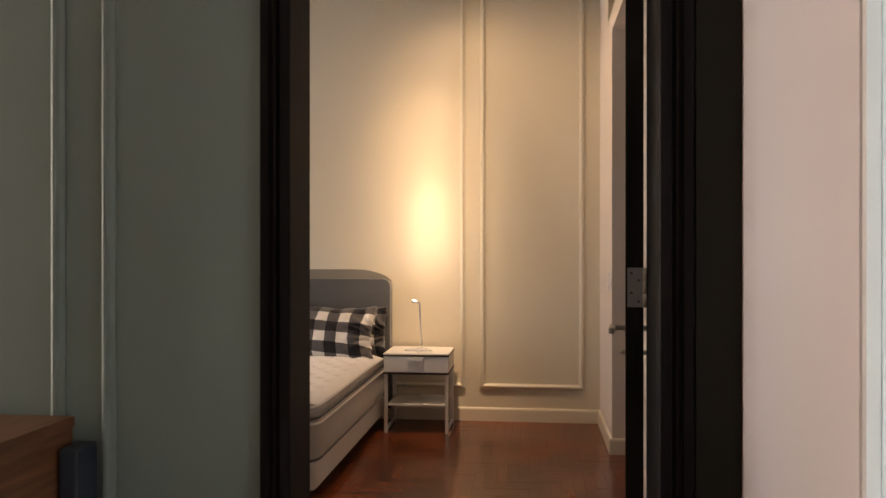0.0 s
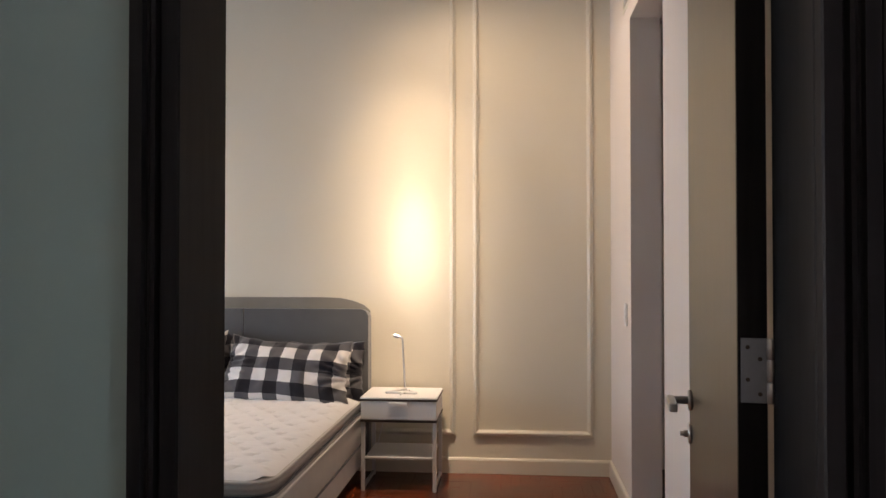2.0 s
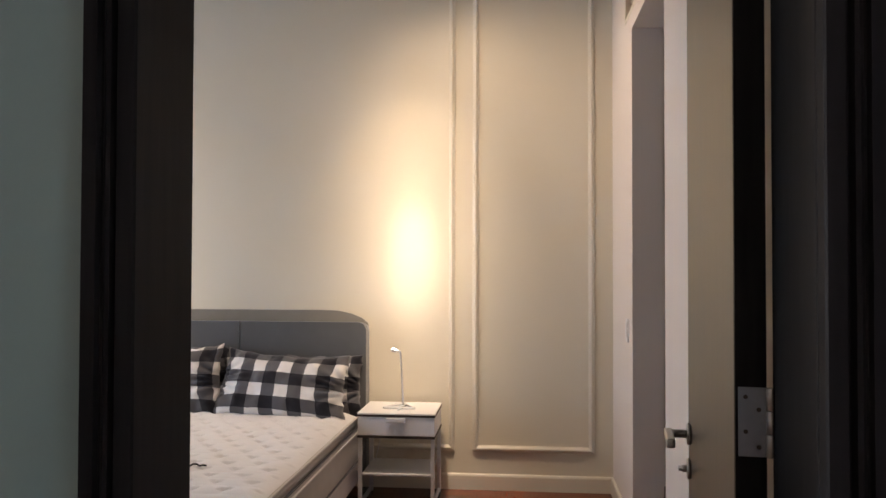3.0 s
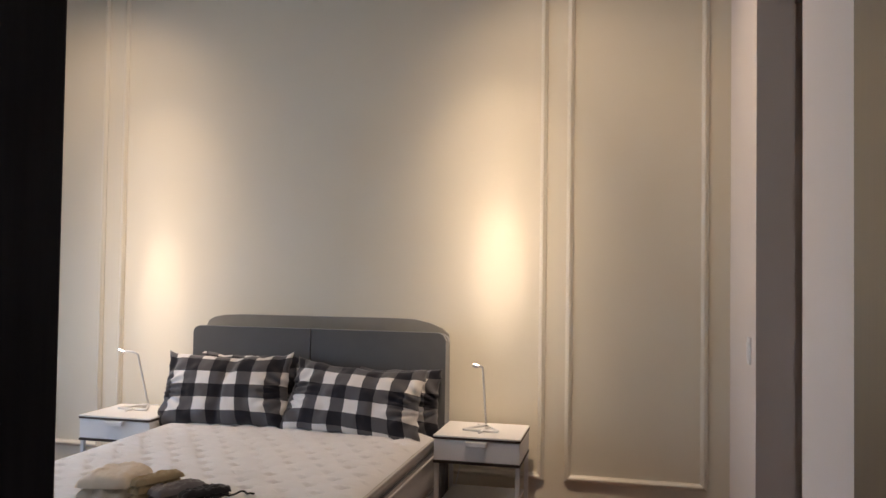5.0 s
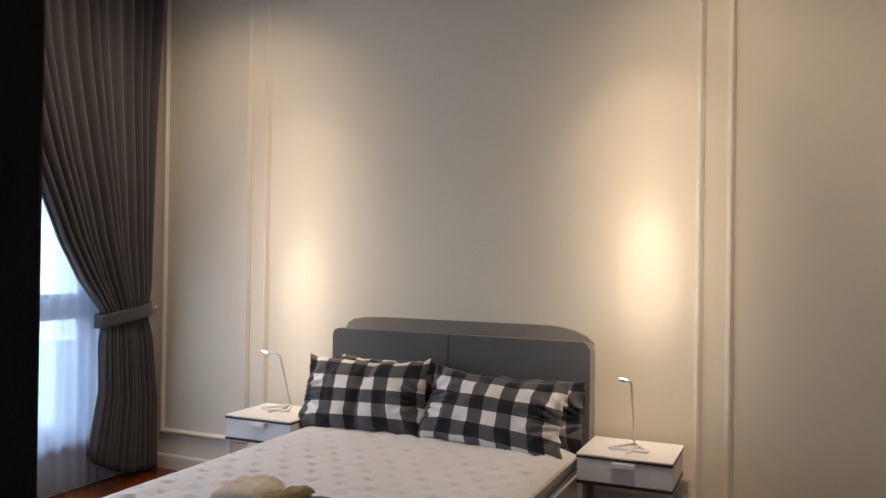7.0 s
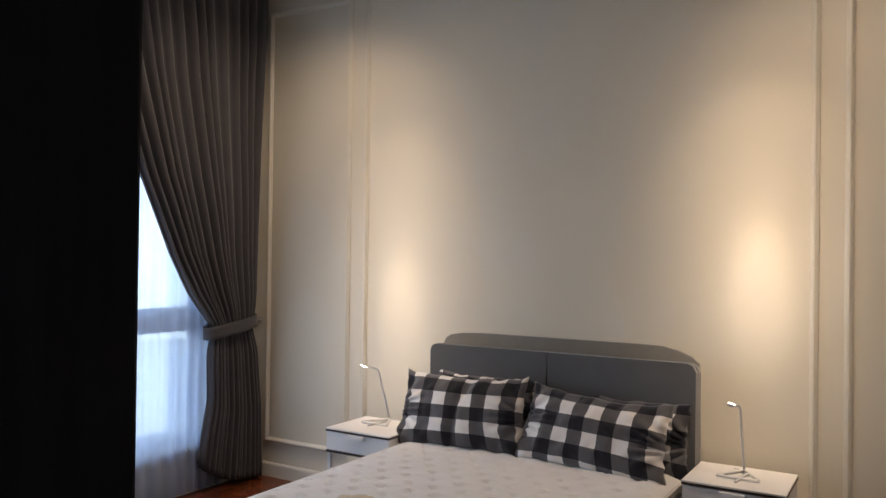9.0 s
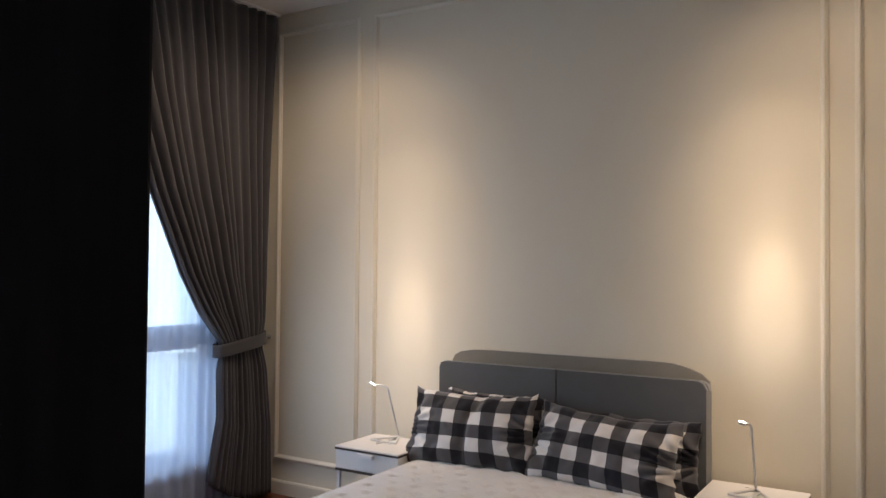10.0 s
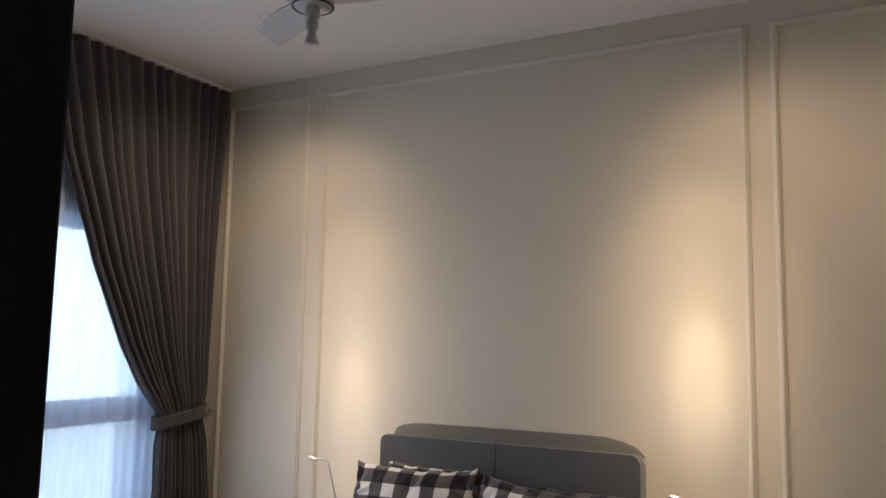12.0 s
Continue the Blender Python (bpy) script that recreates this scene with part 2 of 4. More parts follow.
def thing(name, at=(0, 0, 0), label="", category="", group="", kind="", rz=0):
    ob = new(name)
    ob.empty_display_size = 0.1
    ob.matrix_world = pose(*at, 0, 0, rz)
    return tagged(ob, label, category, group, kind)


def add_box(bm, x0, x1, y0, y1, z0, z1, bevel=0.0, segs=2):
    r = bmesh.ops.create_cube(bm, size=1.0, matrix=Matrix.Translation(((x0 + x1) / 2, (y0 + y1) / 2, (z0 + z1) / 2)) @ Matrix.Diagonal((x1 - x0, y1 - y0, z1 - z0, 1)))
    if bevel:
        edges = list({e for v in r["verts"] for e in v.link_edges})
        bmesh.ops.bevel(bm, geom=edges, offset=bevel, segments=segs, affect="EDGES", profile=0.6)
    return bm


def box(*a, bevel=0.0, segs=2):
    return add_box(bmesh.new(), *a, bevel=bevel, segs=segs)


def sweep(bm, path, profile, closed=False, up=Vector((0, 0, 1))):
    """Sweep a closed profile of (side, up) offsets along a planar path with mitred corners; up is the profile's second axis."""
    n = len(path)
    rings = []
    for i, p in enumerate(path):
        p = Vector(p)
        a = Vector(path[i - 1]) if closed or i else None
        b = Vector(path[(i + 1) % n]) if closed or i < n - 1 else None
        d0 = (p - a).normalized() if a is not None else None
        d1 = (b - p).normalized() if b is not None else None
        d0, d1 = d0 or d1, d1 or d0
        t = (d0 + d1).normalized()
        side = t.cross(up).normalized() / max(0.3, t.dot(d1))
        rings.append([bm.verts.new(p + side * s + up * u) for s, u in profile])
    m = len(profile)
    for i in range(n if closed else n - 1):
        r, q = rings[i], rings[(i + 1) % n]
        for j in range(m):
            bm.faces.new((r[j], r[(j + 1) % m], q[(j + 1) % m], q[j]))
    if not closed:
        bm.faces.new(rings[0][::-1])
        bm.faces.new(rings[-1])
    bmesh.ops.recalc_face_normals(bm, faces=bm.faces)
    return bm


def tube(bm, path, radius, sides=10, closed=False):
    """Round tube along a path in space."""
    rings, n = [], len(path)
    ref = None
    for i in range(n):
        a = Vector(path[i - 1] if (i or closed) else path[0])
        b = Vector(path[(i + 1) % n] if (i < n - 1 or closed) else path[-1])
        t = (b - a).normalized()
        if ref is None:
            ref = t.orthogonal().normalized()
        ref = (ref - t * ref.dot(t)).normalized()
        w = t.cross(ref)
        r = radius[i] if isinstance(radius, (list, tuple)) else radius
        rings.append([bm.verts.new(Vector(path[i]) + (ref * math.cos(k * math.tau / sides) + w * math.sin(k * math.tau / sides)) * r) for k in range(sides)])
    for i in range(n if closed else n - 1):
        r, q = rings[i], rings[(i + 1) % n]
        for j in range(sides):
            bm.faces.new((r[j], r[(j + 1) % sides], q[(j + 1) % sides], q[j]))
    if not closed:
        bm.faces.new(rings[0][::-1])
        bm.faces.new(rings[-1])
    bmesh.ops.recalc_face_normals(bm, faces=bm.faces)
    return bm


def lathe(bm, profile, sides=32, at=(0, 0, 0)):
    """Turn (radius, z) pairs round the z axis."""
    rings = [[bm.verts.new((at[0] + r * math.cos(k * math.tau / sides), at[1] + r * math.sin(k * math.tau / sides), at[2] + z)) for k in range(sides)] for r, z in profile]
    for r, q in zip(rings, rings[1:]):
        for j in range(sides):
            bm.faces.new((r[j], r[(j + 1) % sides], q[(j + 1) % sides], q[j]))
    bm.faces.new(rings[0][::-1])
    bm.faces.new(rings[-1])
    bmesh.ops.recalc_face_normals(bm, faces=bm.faces)
    return bm


def grid(bm, nu, nv, f, closed_v=False):
    vs = [[bm.verts.new(f(i / nu, j / nv)) for j in range(nv + 1)] for i in range(nu + 1)]
    for i in range(nu):
        for j in range(nv):
            bm.faces.new((vs[i][j], vs[i + 1][j], vs[i + 1][j + 1], vs[i][j + 1]))
    return vs


def wob(x, y, z, s=1.0):
    return noise.noise(Vector((x * s, y * s, z * s)))


def smooth01(a, b, x):
    t = min(1, max(0, (x - a) / (b - a)))
    return t * t * (3 - 2 * t)


def interp(x, xs, ys):
    return float(np.interp(x, xs, ys))


# ---- setting ----
XL, XR, YF, YC = -3.153, 1.507, -3.80, -3.978   # window wall, side wall, door wall's room face and corridor face
DOOR_L, DOOR_R, DOOR_H = 0.432, 1.299, 2.42


def structure(name, bm, mat, label, category, smooth=False):
    return tagged(part(name, bm, mat, None, "", smooth), label, category, "", "structure")


structure("wall_north", box(XL - 0.2, XR + 0.2, 0.0, 0.2, -0.02, CEIL + 0.1), WALL, "cream painted headboard wall with framed panels", "wall")

# side wall with a tall doorway and a recessed vent above it
OP0, OP1, OPH = -1.78, -0.862, 2.62
VENT = (-1.90, -0.62, 2.72, 3.10)
bm = bmesh.new()
add_box(bm, XR, XR + 0.155, OP1, 0.0, -0.02, VENT[2])
add_box(bm, XR, XR + 0.155, OP0, OP1, OPH, VENT[2])
add_box(bm, XR, XR + 0.155, YF, OP0, -0.02, VENT[2])
add_box(bm, XR, XR + 0.155, VENT[1], 0.0, VENT[2], CEIL + 0.1)
add_box(bm, XR, XR + 0.155, YF, VENT[0], VENT[2], CEIL + 0.1)
add_box(bm, XR, XR + 0.155, VENT[0], VENT[1], VENT[3], CEIL + 0.1)
add_box(bm, XR + 0.08, XR + 0.155, VENT[0], VENT[1], VENT[2], VENT[3])
structure("wall_east", bm, LILAC, "off-white painted side wall with an open doorway", "wall")
# dim space beyond the side doorway
bm = bmesh.new()
add_box(bm, XR + 1.3, XR + 1.4, -2.6, 0.2, -0.02, 2.9)
add_box(bm, XR + 0.155, XR + 1.4, -2.7, -2.6, -0.02, 2.9)
add_box(bm, XR + 0.205, XR + 1.4, 0.2, 0.3, -0.02, 2.9)
add_box(bm, XR + 0.155, XR + 1.4, -2.7, 0.3, 2.9, 3.0)
structure("wall_beyond", bm, LILAC, "plain walls of the unlit room beyond", "wall")

# window wall
WY0, WY1, WZ0, WZ1 = -3.30, -0.43, 0.30, 2.31
bm = bmesh.new()
add_box(bm, XL - 0.2, XL, WY1, 0.0, -0.02, CEIL + 0.1)
add_box(bm, XL - 0.2, XL, YC, WY0, -0.02, CEIL + 0.1)
add_box(bm, XL - 0.2, XL, WY0, WY1, -0.02, WZ0)
add_box(bm, XL - 0.2, XL, WY0, WY1, WZ1, CEIL + 0.1)
structure("wall_west", bm, WALL, "cream painted wall with a wide window", "wall")

# wall with the bedroom door, seen from the corridor
bm = bmesh.new()
add_box(bm, XL, DOOR_L - 0.02, YC, YF, -0.02, CEIL + 0.1)
add_box(bm, DOOR_R + 0.02, XR + 0.155, YC, YF, -0.02, CEIL + 0.1)
add_box(bm, DOOR_L - 0.02, DOOR_R + 0.02, YC, YF, DOOR_H + 0.02, CEIL + 0.1)
structure("wall_south", bm, SAGE, "sage grey painted corridor wall around the bedroom door", "wall")

# corridor and living space behind the camera
bm = bmesh.new()
CX = 1.484
add_box(bm, CX, CX + 0.2, -4.63, YC, -0.02, CEIL + 0.1)
add_box(bm, CX, CX + 0.2, -9.0, -5.05, -0.02, CEIL + 0.1)
add_box(bm, CX, CX + 0.2, -5.05, -4.63, 2.5, CEIL + 0.1)
structure("wall_corridor_east", bm, HALL, "white painted corridor wall beside a glazed door", "wall")
bm = bmesh.new()
add_box(bm, -5.0, -4.8, -9.0, -4.62, -0.02, CEIL + 0.1)
add_box(bm, -5.0, -4.8, -4.0, YC, -0.02, CEIL + 0.1)
add_box(bm, -5.0, -4.8, -4.62, -4.0, -0.02, 0.3)
add_box(bm, -5.0, -4.8, -4.62, -4.0, 2.5, CEIL + 0.1)
structure("wall_living_west", bm, WALL, "cream painted unseen living room wall with an added window", "wall")
structure("wall_living_south", box(-5.0, CX + 0.2, -9.2, -9.0, -0.02, CEIL + 0.1), WALL, "cream painted far living room wall", "wall")
structure("wall_living_north", box(-5.0, XL - 0.2, YC, YC + 0.2, -0.02, CEIL + 0.1), WALL, "cream painted living room wall", "wall")
structure("ceiling", box(-5.2, 3.1, -9.2, 0.3, CEIL, CEIL + 0.12), CEILING, "plain white painted ceiling", "ceiling")
floor = structure("floor", box(-5.2, 3.1, -9.2, 0.3, -0.12, -0.012), SUBFLOOR, "reddish-brown herringbone parquet floor", "floor")
bm = bmesh.new()
lathe_ring = [[bm.verts.new((300 * math.cos(k * math.tau / 64), 300 * math.sin(k * math.tau / 64), z)) for k in range(64)] for z in (-31, -4, 20, 140)]
for lo, hi in zip(lathe_ring, lathe_ring[1:]):
    for k in range(64):
        bm.faces.new((lo[k], lo[(k + 1) % 64], hi[(k + 1) % 64], hi[k]))
structure("backdrop", bm, HAZE, "bright hazy white-blue sky in the distance", "sky")
structure("ground", box(-900, 900, -900, 900, -31, -30), EARTH, "hazy ground far below the window", "ground")

# ---- panel mouldings on the headboard wall ----
MOULD = [(-0.019, 0.0), (-0.019, 0.006), (-0.014, 0.009), (-0.010, 0.017), (-0.003, 0.022), (0.004, 0.021), (0.009, 0.014), (0.013, 0.011), (0.019, 0.007), (0.019, 0.0)]
OUT = Vector((0, -1, 0))


def panel_frame(x0, x1, z0, z1, y=0.0, mat=None):
    bm = bmesh.new()
    sweep(bm, [(x0, y, z0), (x1, y, z0), (x1, y, z1), (x0, y, z1)], MOULD, True, OUT)
    return structure("panel_moulding", bm, mat or TRIM, "cream painted rectangular picture-frame moulding on the wall", "moulding")


panel_frame(-3.013, -2.312, 0.258, 3.258)
panel_frame(-2.167, 0.508, 0.258, 3.258)
panel_frame(0.657, 1.376, 0.258, 3.258)
panel_frame(-2.6, -0.160, 0.258, 3.258, YC, SAGE)
bm = bmesh.new()
sweep(bm, [(-0.028, YC, 0.10), (-0.028, YC, CEIL)], MOULD, False, OUT)
structure("wall_moulding", bm, SAGE, "sage grey painted vertical wall moulding", "moulding")

# ---- baseboards ----
BASE = [(0.0, 0.0), (0.016, 0.0), (0.016, 0.084), (0.012, 0.094), (0.005, 0.099), (0.0, 0.099)]


def baseboard(path):
    bm = bmesh.new()
    sweep(bm, path, BASE)
    return structure("baseboard", bm, TRIM, "cream painted wooden baseboard", "baseboard")


baseboard([(XL, -3.7, 0.001), (XL, 0, 0.001), (XR, 0, 0.001), (XR, OP1, 0.001), (XR + 0.155, OP1, 0.001)])
baseboard([(XR, OP0, 0.001), (XR, YF, 0.001)])
baseboard([(-2.6, YC, 0.001), (0.366, YC, 0.001)])
baseboard([(CX, YC, 0.001), (CX, -4.63, 0.001)])

# ---- bedroom door: lining, casings, leaf ----
door = thing("door_1", (0, 0, 0), "dark-stained wooden door standing open in its frame", "door", kind="structure")


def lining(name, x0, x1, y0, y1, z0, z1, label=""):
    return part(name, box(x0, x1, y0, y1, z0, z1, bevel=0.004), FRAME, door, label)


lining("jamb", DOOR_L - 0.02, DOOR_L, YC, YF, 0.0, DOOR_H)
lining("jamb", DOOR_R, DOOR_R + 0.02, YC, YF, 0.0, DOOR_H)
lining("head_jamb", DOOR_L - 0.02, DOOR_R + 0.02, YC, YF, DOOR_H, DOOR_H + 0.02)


def casing_profile(w, t):
    """Moulded casing: two flat bands with a deep groove and a bead between, w wide and t thick."""
    shape = [(0.0, 0.0), (0.0, 0.80), (0.03, 0.95), (0.30, 1.0), (0.34, 0.55), (0.40, 0.50), (0.45, 0.80), (0.52, 0.86), (0.60, 0.62), (0.64, 0.62), (0.67, 0.95), (0.90, 1.0), (0.97, 0.6), (1.0, 0.15), (1.0, 0.0)]
    return [(-s * w, u * t) for s, u in shape]


def casing(y, out, x0, x1, w, t, name="casing"):
    path = [(x0, y, 0.0), (x0, y, DOOR_H + 0.01), (x1, y, DOOR_H + 0.01), (x1, y, 0.0)]
    bm = bmesh.new()
    sweep(bm, path if out.y < 0 else path[::-1], casing_profile(w, t), False, out)
    part(name, bm, FRAME, door, "dark-stained grooved door casing")


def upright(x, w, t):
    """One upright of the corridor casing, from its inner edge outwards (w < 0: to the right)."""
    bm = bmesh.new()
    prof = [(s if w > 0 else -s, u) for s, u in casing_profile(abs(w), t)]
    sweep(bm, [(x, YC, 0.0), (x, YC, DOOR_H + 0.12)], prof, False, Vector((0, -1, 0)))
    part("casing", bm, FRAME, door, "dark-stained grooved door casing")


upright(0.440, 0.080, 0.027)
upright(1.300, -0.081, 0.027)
# thin panel, much darker than the sage wall, from the casing to the corner
part("side_panel", box(1.382, CX - 0.002, YC - 0.012, YC, 0.0, DOOR_H + 0.12, bevel=0.002), OLIVE, door, "dark olive-brown panel between casing and corner")
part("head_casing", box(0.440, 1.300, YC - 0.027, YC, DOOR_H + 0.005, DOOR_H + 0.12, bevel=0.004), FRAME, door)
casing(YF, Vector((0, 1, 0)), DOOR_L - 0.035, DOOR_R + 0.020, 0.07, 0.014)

LEAF_W, LEAF_T = 0.835, 0.045
leaf = part("door_leaf", box(-LEAF_T, 0, 0, LEAF_W, 0.008, DOOR_H - 0.006, bevel=0.002), LEAF, door, "glossy dark brown door leaf opened into the room")
leaf.matrix_local = pose(1.293, -3.796, 0, 0, 0, -7.2)
# thin strip, darker than the leaf veneer, covering the hinge edge
part("leaf_edge", box(-LEAF_T + 0.0012, -0.0012, -0.0025, -0.0002, 0.01, DOOR_H - 0.008), FRAME, leaf, "near-black strip over the hinge edge of the door leaf")
for hz in (0.22, 1.173, 2.2):
    bm = box(-0.040, -0.001, -0.0055, -0.0026, hz - 0.05, hz + 0.05, bevel=0.0008)
    plate = part("hinge_plate", bm, DARKSTEEL, leaf, "satin steel hinge plate")
    for sx, sz in ((-0.030, 0.036), (-0.012, 0.018), (-0.030, -0.014), (-0.012, -0.036)):
        bm = bmesh.new()
        lathe(bm, [(0.0033, 0.0), (0.0033, 0.0005), (0.0024, 0.0009)], 12)
        bmesh.ops.rotate(bm, verts=bm.verts, matrix=Matrix.Rotation(radians(90), 3, "X"))
        bmesh.ops.translate(bm, verts=bm.verts, vec=(sx, -0.0055, hz + sz))
        part("screw", bm, EDGE, leaf, "dark countersunk hinge screw")
    bm = bmesh.new()
    for a, b in ((-0.05, -0.0175), (-0.0165, 0.0165), (0.0175, 0.05)):
        lathe(bm, [(0.0055, a), (0.0065, a + 0.001), (0.0065, b - 0.001), (0.0055, b)], 14, (0.004, -0.006, hz))
    part("hinge_knuckle", bm, STEEL, leaf, "satin steel hinge knuckle", True)
# lever handles and lock cylinders on both faces
for side in (-1, 1):
    x0 = -LEAF_T if side < 0 else 0.0
    bm = bmesh.new()
    lathe(bm, [(0.022, 0.0), (0.026, 0.002), (0.026, 0.007), (0.024, 0.009)], 28)
    lathe(bm, [(0.010, 0.009), (0.010, 0.050), (0.009, 0.052)], 18)
    bmesh.ops.rotate(bm, verts=bm.verts, matrix=Matrix.Rotation(radians(90 * side), 3, "Y"))
    bmesh.ops.translate(bm, verts=bm.verts, vec=(x0, 0.772, 0.995))
    part("handle_rose", bm, STEEL, leaf, "satin steel round handle rose", True)
    bm = box(min(x0 + side * 0.042, x0 + side * 0.062), max(x0 + side * 0.042, x0 + side * 0.062), 0.652, 0.786, 0.984, 1.006, bevel=0.006, segs=3)
    part("handle_lever", bm, STEEL, leaf, "satin steel lever handle", True)
    bm = bmesh.new()
    lathe(bm, [(0.021, 0.0), (0.025, 0.002), (0.025, 0.006), (0.023, 0.008)], 28)
    lathe(bm, [(0.009, 0.008), (0.009, 0.018), (0.007, 0.02)], 16)
    add_box(bm, -0.004, 0.004, -0.013, 0.013, 0.018, 0.028, bevel=0.002)
    bmesh.ops.rotate(bm, verts=bm.verts, matrix=Matrix.Rotation(radians(90 * side), 3, "Y"))
    bmesh.ops.translate(bm, verts=bm.verts, vec=(x0, 0.785, 0.909))
    part("lock_cylinder", bm, STEEL, leaf, "satin steel thumb-turn lock", True)

# ---- bedroom window ----
win = thing("window_1", (0, 0, 0), "wide daylit window with dark frame behind sheer curtains", "window", kind="structure")
FX0, FX1 = XL - 0.15, XL - 0.09
bm = bmesh.new()
add_box(bm, FX0, FX1, WY1 - 0.05, WY1, WZ0, WZ1)
add_box(bm, FX0, FX1, WY0, WY0 + 0.05, WZ0, WZ1)
add_box(bm, FX0, FX1, WY0 + 0.05, WY1 - 0.05, WZ0, WZ0 + 0.05)
add_box(bm, FX0, FX1, WY0 + 0.05, WY1 - 0.05, WZ1 - 0.05, WZ1)
part("window_frame", bm, ALU, win, "dark grey metal window frame")
TZ0, TZ1 = 1.05, 1.21
part("transom", box(FX0 + 0.003, FX1 - 0.003, WY0 + 0.05, WY1 - 0.05, TZ0, TZ1, bevel=0.004), ALU, win)
MULL = [-1.55, -2.40]
for y in MULL:
    part("mullion", box(FX0 + 0.006, FX1 - 0.006, y - 0.04, y + 0.04, WZ0 + 0.05, TZ0, bevel=0.004), ALU, win)
for y in (-1.55,):
    part("mullion", box(FX0 + 0.006, FX1 - 0.006, y - 0.03, y + 0.03, TZ1, WZ1 - 0.05, bevel=0.004), ALU, win)
edges = [WY1 - 0.05] + MULL + [WY0 + 0.05]
for a, b in zip(edges, edges[1:]):
    pane = part("pane", box(FX0 + 0.028, FX0 + 0.033, b, a, WZ0 + 0.05, TZ0), GLASS, win)
    pane.visible_shadow = False
for a, b in ((WY1 - 0.05, -1.55), (-1.55, WY0 + 0.05)):
    pane = part("pane", box(FX0 + 0.028, FX0 + 0.033, b, a, TZ1, WZ1 - 0.05), GLASS, win)
    pane.visible_shadow = False
part("window_sill", box(XL - 0.09, XL + 0.02, WY0, WY1, WZ0 - 0.03, WZ0 - 0.002, bevel=0.004), TRIM, win, "cream painted window sill")

# glazed door of the corridor, and an unseen living room window added to light it
glz = thing("window_2", (0, 0, 0), "tall bright glazed sidelight in the corridor wall", "window", kind="structure")
bm = bmesh.new()
for y0, y1 in ((-5.05, -5.02), (-4.645, -4.63)):
    add_box(bm, CX + 0.004, CX + 0.05, y0, y1, 0.0, 2.5)
add_box(bm, CX + 0.004, CX + 0.05, -5.02, -4.645, 2.44, 2.5)
add_box(bm, CX + 0.004, CX + 0.05, -5.02, -4.645, 0.0, 0.08)
part("window_frame", bm, WHITE, glz, "white door frame")
pane = part("pane", box(CX + 0.024, CX + 0.029, -5.02, -4.645, 0.08, 2.44), GLASS, glz)
pane.visible_shadow = False
lvw = thing("window_3", (0, 0, 0), "unseen living room window with a dark frame, added for corridor light", "window", kind="structure")
bm = bmesh.new()
for y in (-4.62, -4.06):
    add_box(bm, -4.93, -4.87, y, y + 0.06, 0.3, 2.5)
part("window_frame", bm, ALU, lvw)
pane = part("pane", box(-4.905, -4.9, -4.56, -4.06, 0.3, 2.5), GLASS, lvw)
pane.visible_shadow = False


# ---- curtains ----
def drape(name, x, right, left, z_top, z_bot, folds, depth, mat, label, thick=0.004, tie=None, hem=0.0, nu=260, nv=90, seed=0.0):
    """Hanging cloth between two edges y(z), with pleats that tighten where the cloth is gathered."""
    bm = bmesh.new()
    w_top = abs(left(z_top) - right(z_top))

    def f(u, v):
        z = z_top + (z_bot - z_top) * v
        r, l = right(z), left(z)
        w = abs(l - r)
        uu = u + 0.012 * math.sin(u * 23 + seed) + 0.006 * wob(u * 9, z * 0.6, seed)
        y = r + (l - r) * uu
        z += hem * u ** 3 * smooth01(0.7, 1.0, v)
        tight = min(1.6, (w_top / max(w, 0.05)) ** 0.5)
        a = depth * (0.72 + 0.28 * math.sin(u * 17 + seed * 3)) * (0.55 + 0.45 * smooth01(0, 0.12, v)) * tight
        ph = u * folds * math.tau + 0.9 * wob(u * 5, z * 0.8, seed + 4)
        s = math.sin(ph)
        xx = x + a * (abs(s) ** 0.75) * (1 if s > 0 else -1)
        if tie:
            k = math.exp(-((z - tie) / 0.10) ** 2)
            xx = x + (xx - x) * (1 - 0.45 * k)
        xx += 0.012 * wob(y * 3, z * 1.3, seed + 9)
        return (xx, y + 0.3 * a * math.cos(ph) * 0.3, z)

    grid(bm, nu, nv, f)
    bmesh.ops.recalc_face_normals(bm, faces=bm.faces)
    ob = part(name, bm, mat, None, "", True)
    md = ob.modifiers.new("cloth_thickness", "SOLIDIFY")
    md.thickness = thick
    return ob


ZS = [0.02, 0.5, 0.9, 1.03, 1.10, 1.30, 1.55, 2.05, 2.70, 3.39]
YLEFT = [-0.60, -0.52, -0.53, -0.51, -0.52, -0.69, -0.85, -1.095, -1.345, -1.52]
YRIGHT = [-0.045, -0.06, -0.11, -0.14, -0.14, -0.12, -0.105, -0.075, -0.045, -0.018]
curtain = thing("curtain", (0, 0, 0), "charcoal grey pleated curtain tied back beside the window", "curtain")
cloth = drape("curtain_cloth", -3.048, lambda z: interp(z, ZS, YRIGHT), lambda z: interp(z, ZS, YLEFT), 3.387, 0.02, 15, 0.030, CURTAIN, "", tie=1.07, hem=0.20)
cloth.parent = curtain
bm = bmesh.new()
ring = []
for k in range(40):
    a = k / 40 * math.tau
    ring.append((-3.048 + 0.066 * math.copysign(abs(math.sin(a)) ** 0.6, math.sin(a)), -0.325 + 0.215 * math.copysign(abs(math.cos(a)) ** 0.8, math.cos(a)), 1.075 + 0.035 * math.cos(a)))
rows = []
for p in ring:
    rows.append([bm.verts.new((p[0], p[1], p[2] + dz)) for dz in (-0.042, -0.02, 0.0, 0.02, 0.042)])
for i in range(40):
    for j in range(4):
        bm.faces.new((rows[i][j], rows[(i + 1) % 40][j], rows[(i + 1) % 40][j + 1], rows[i][j + 1]))
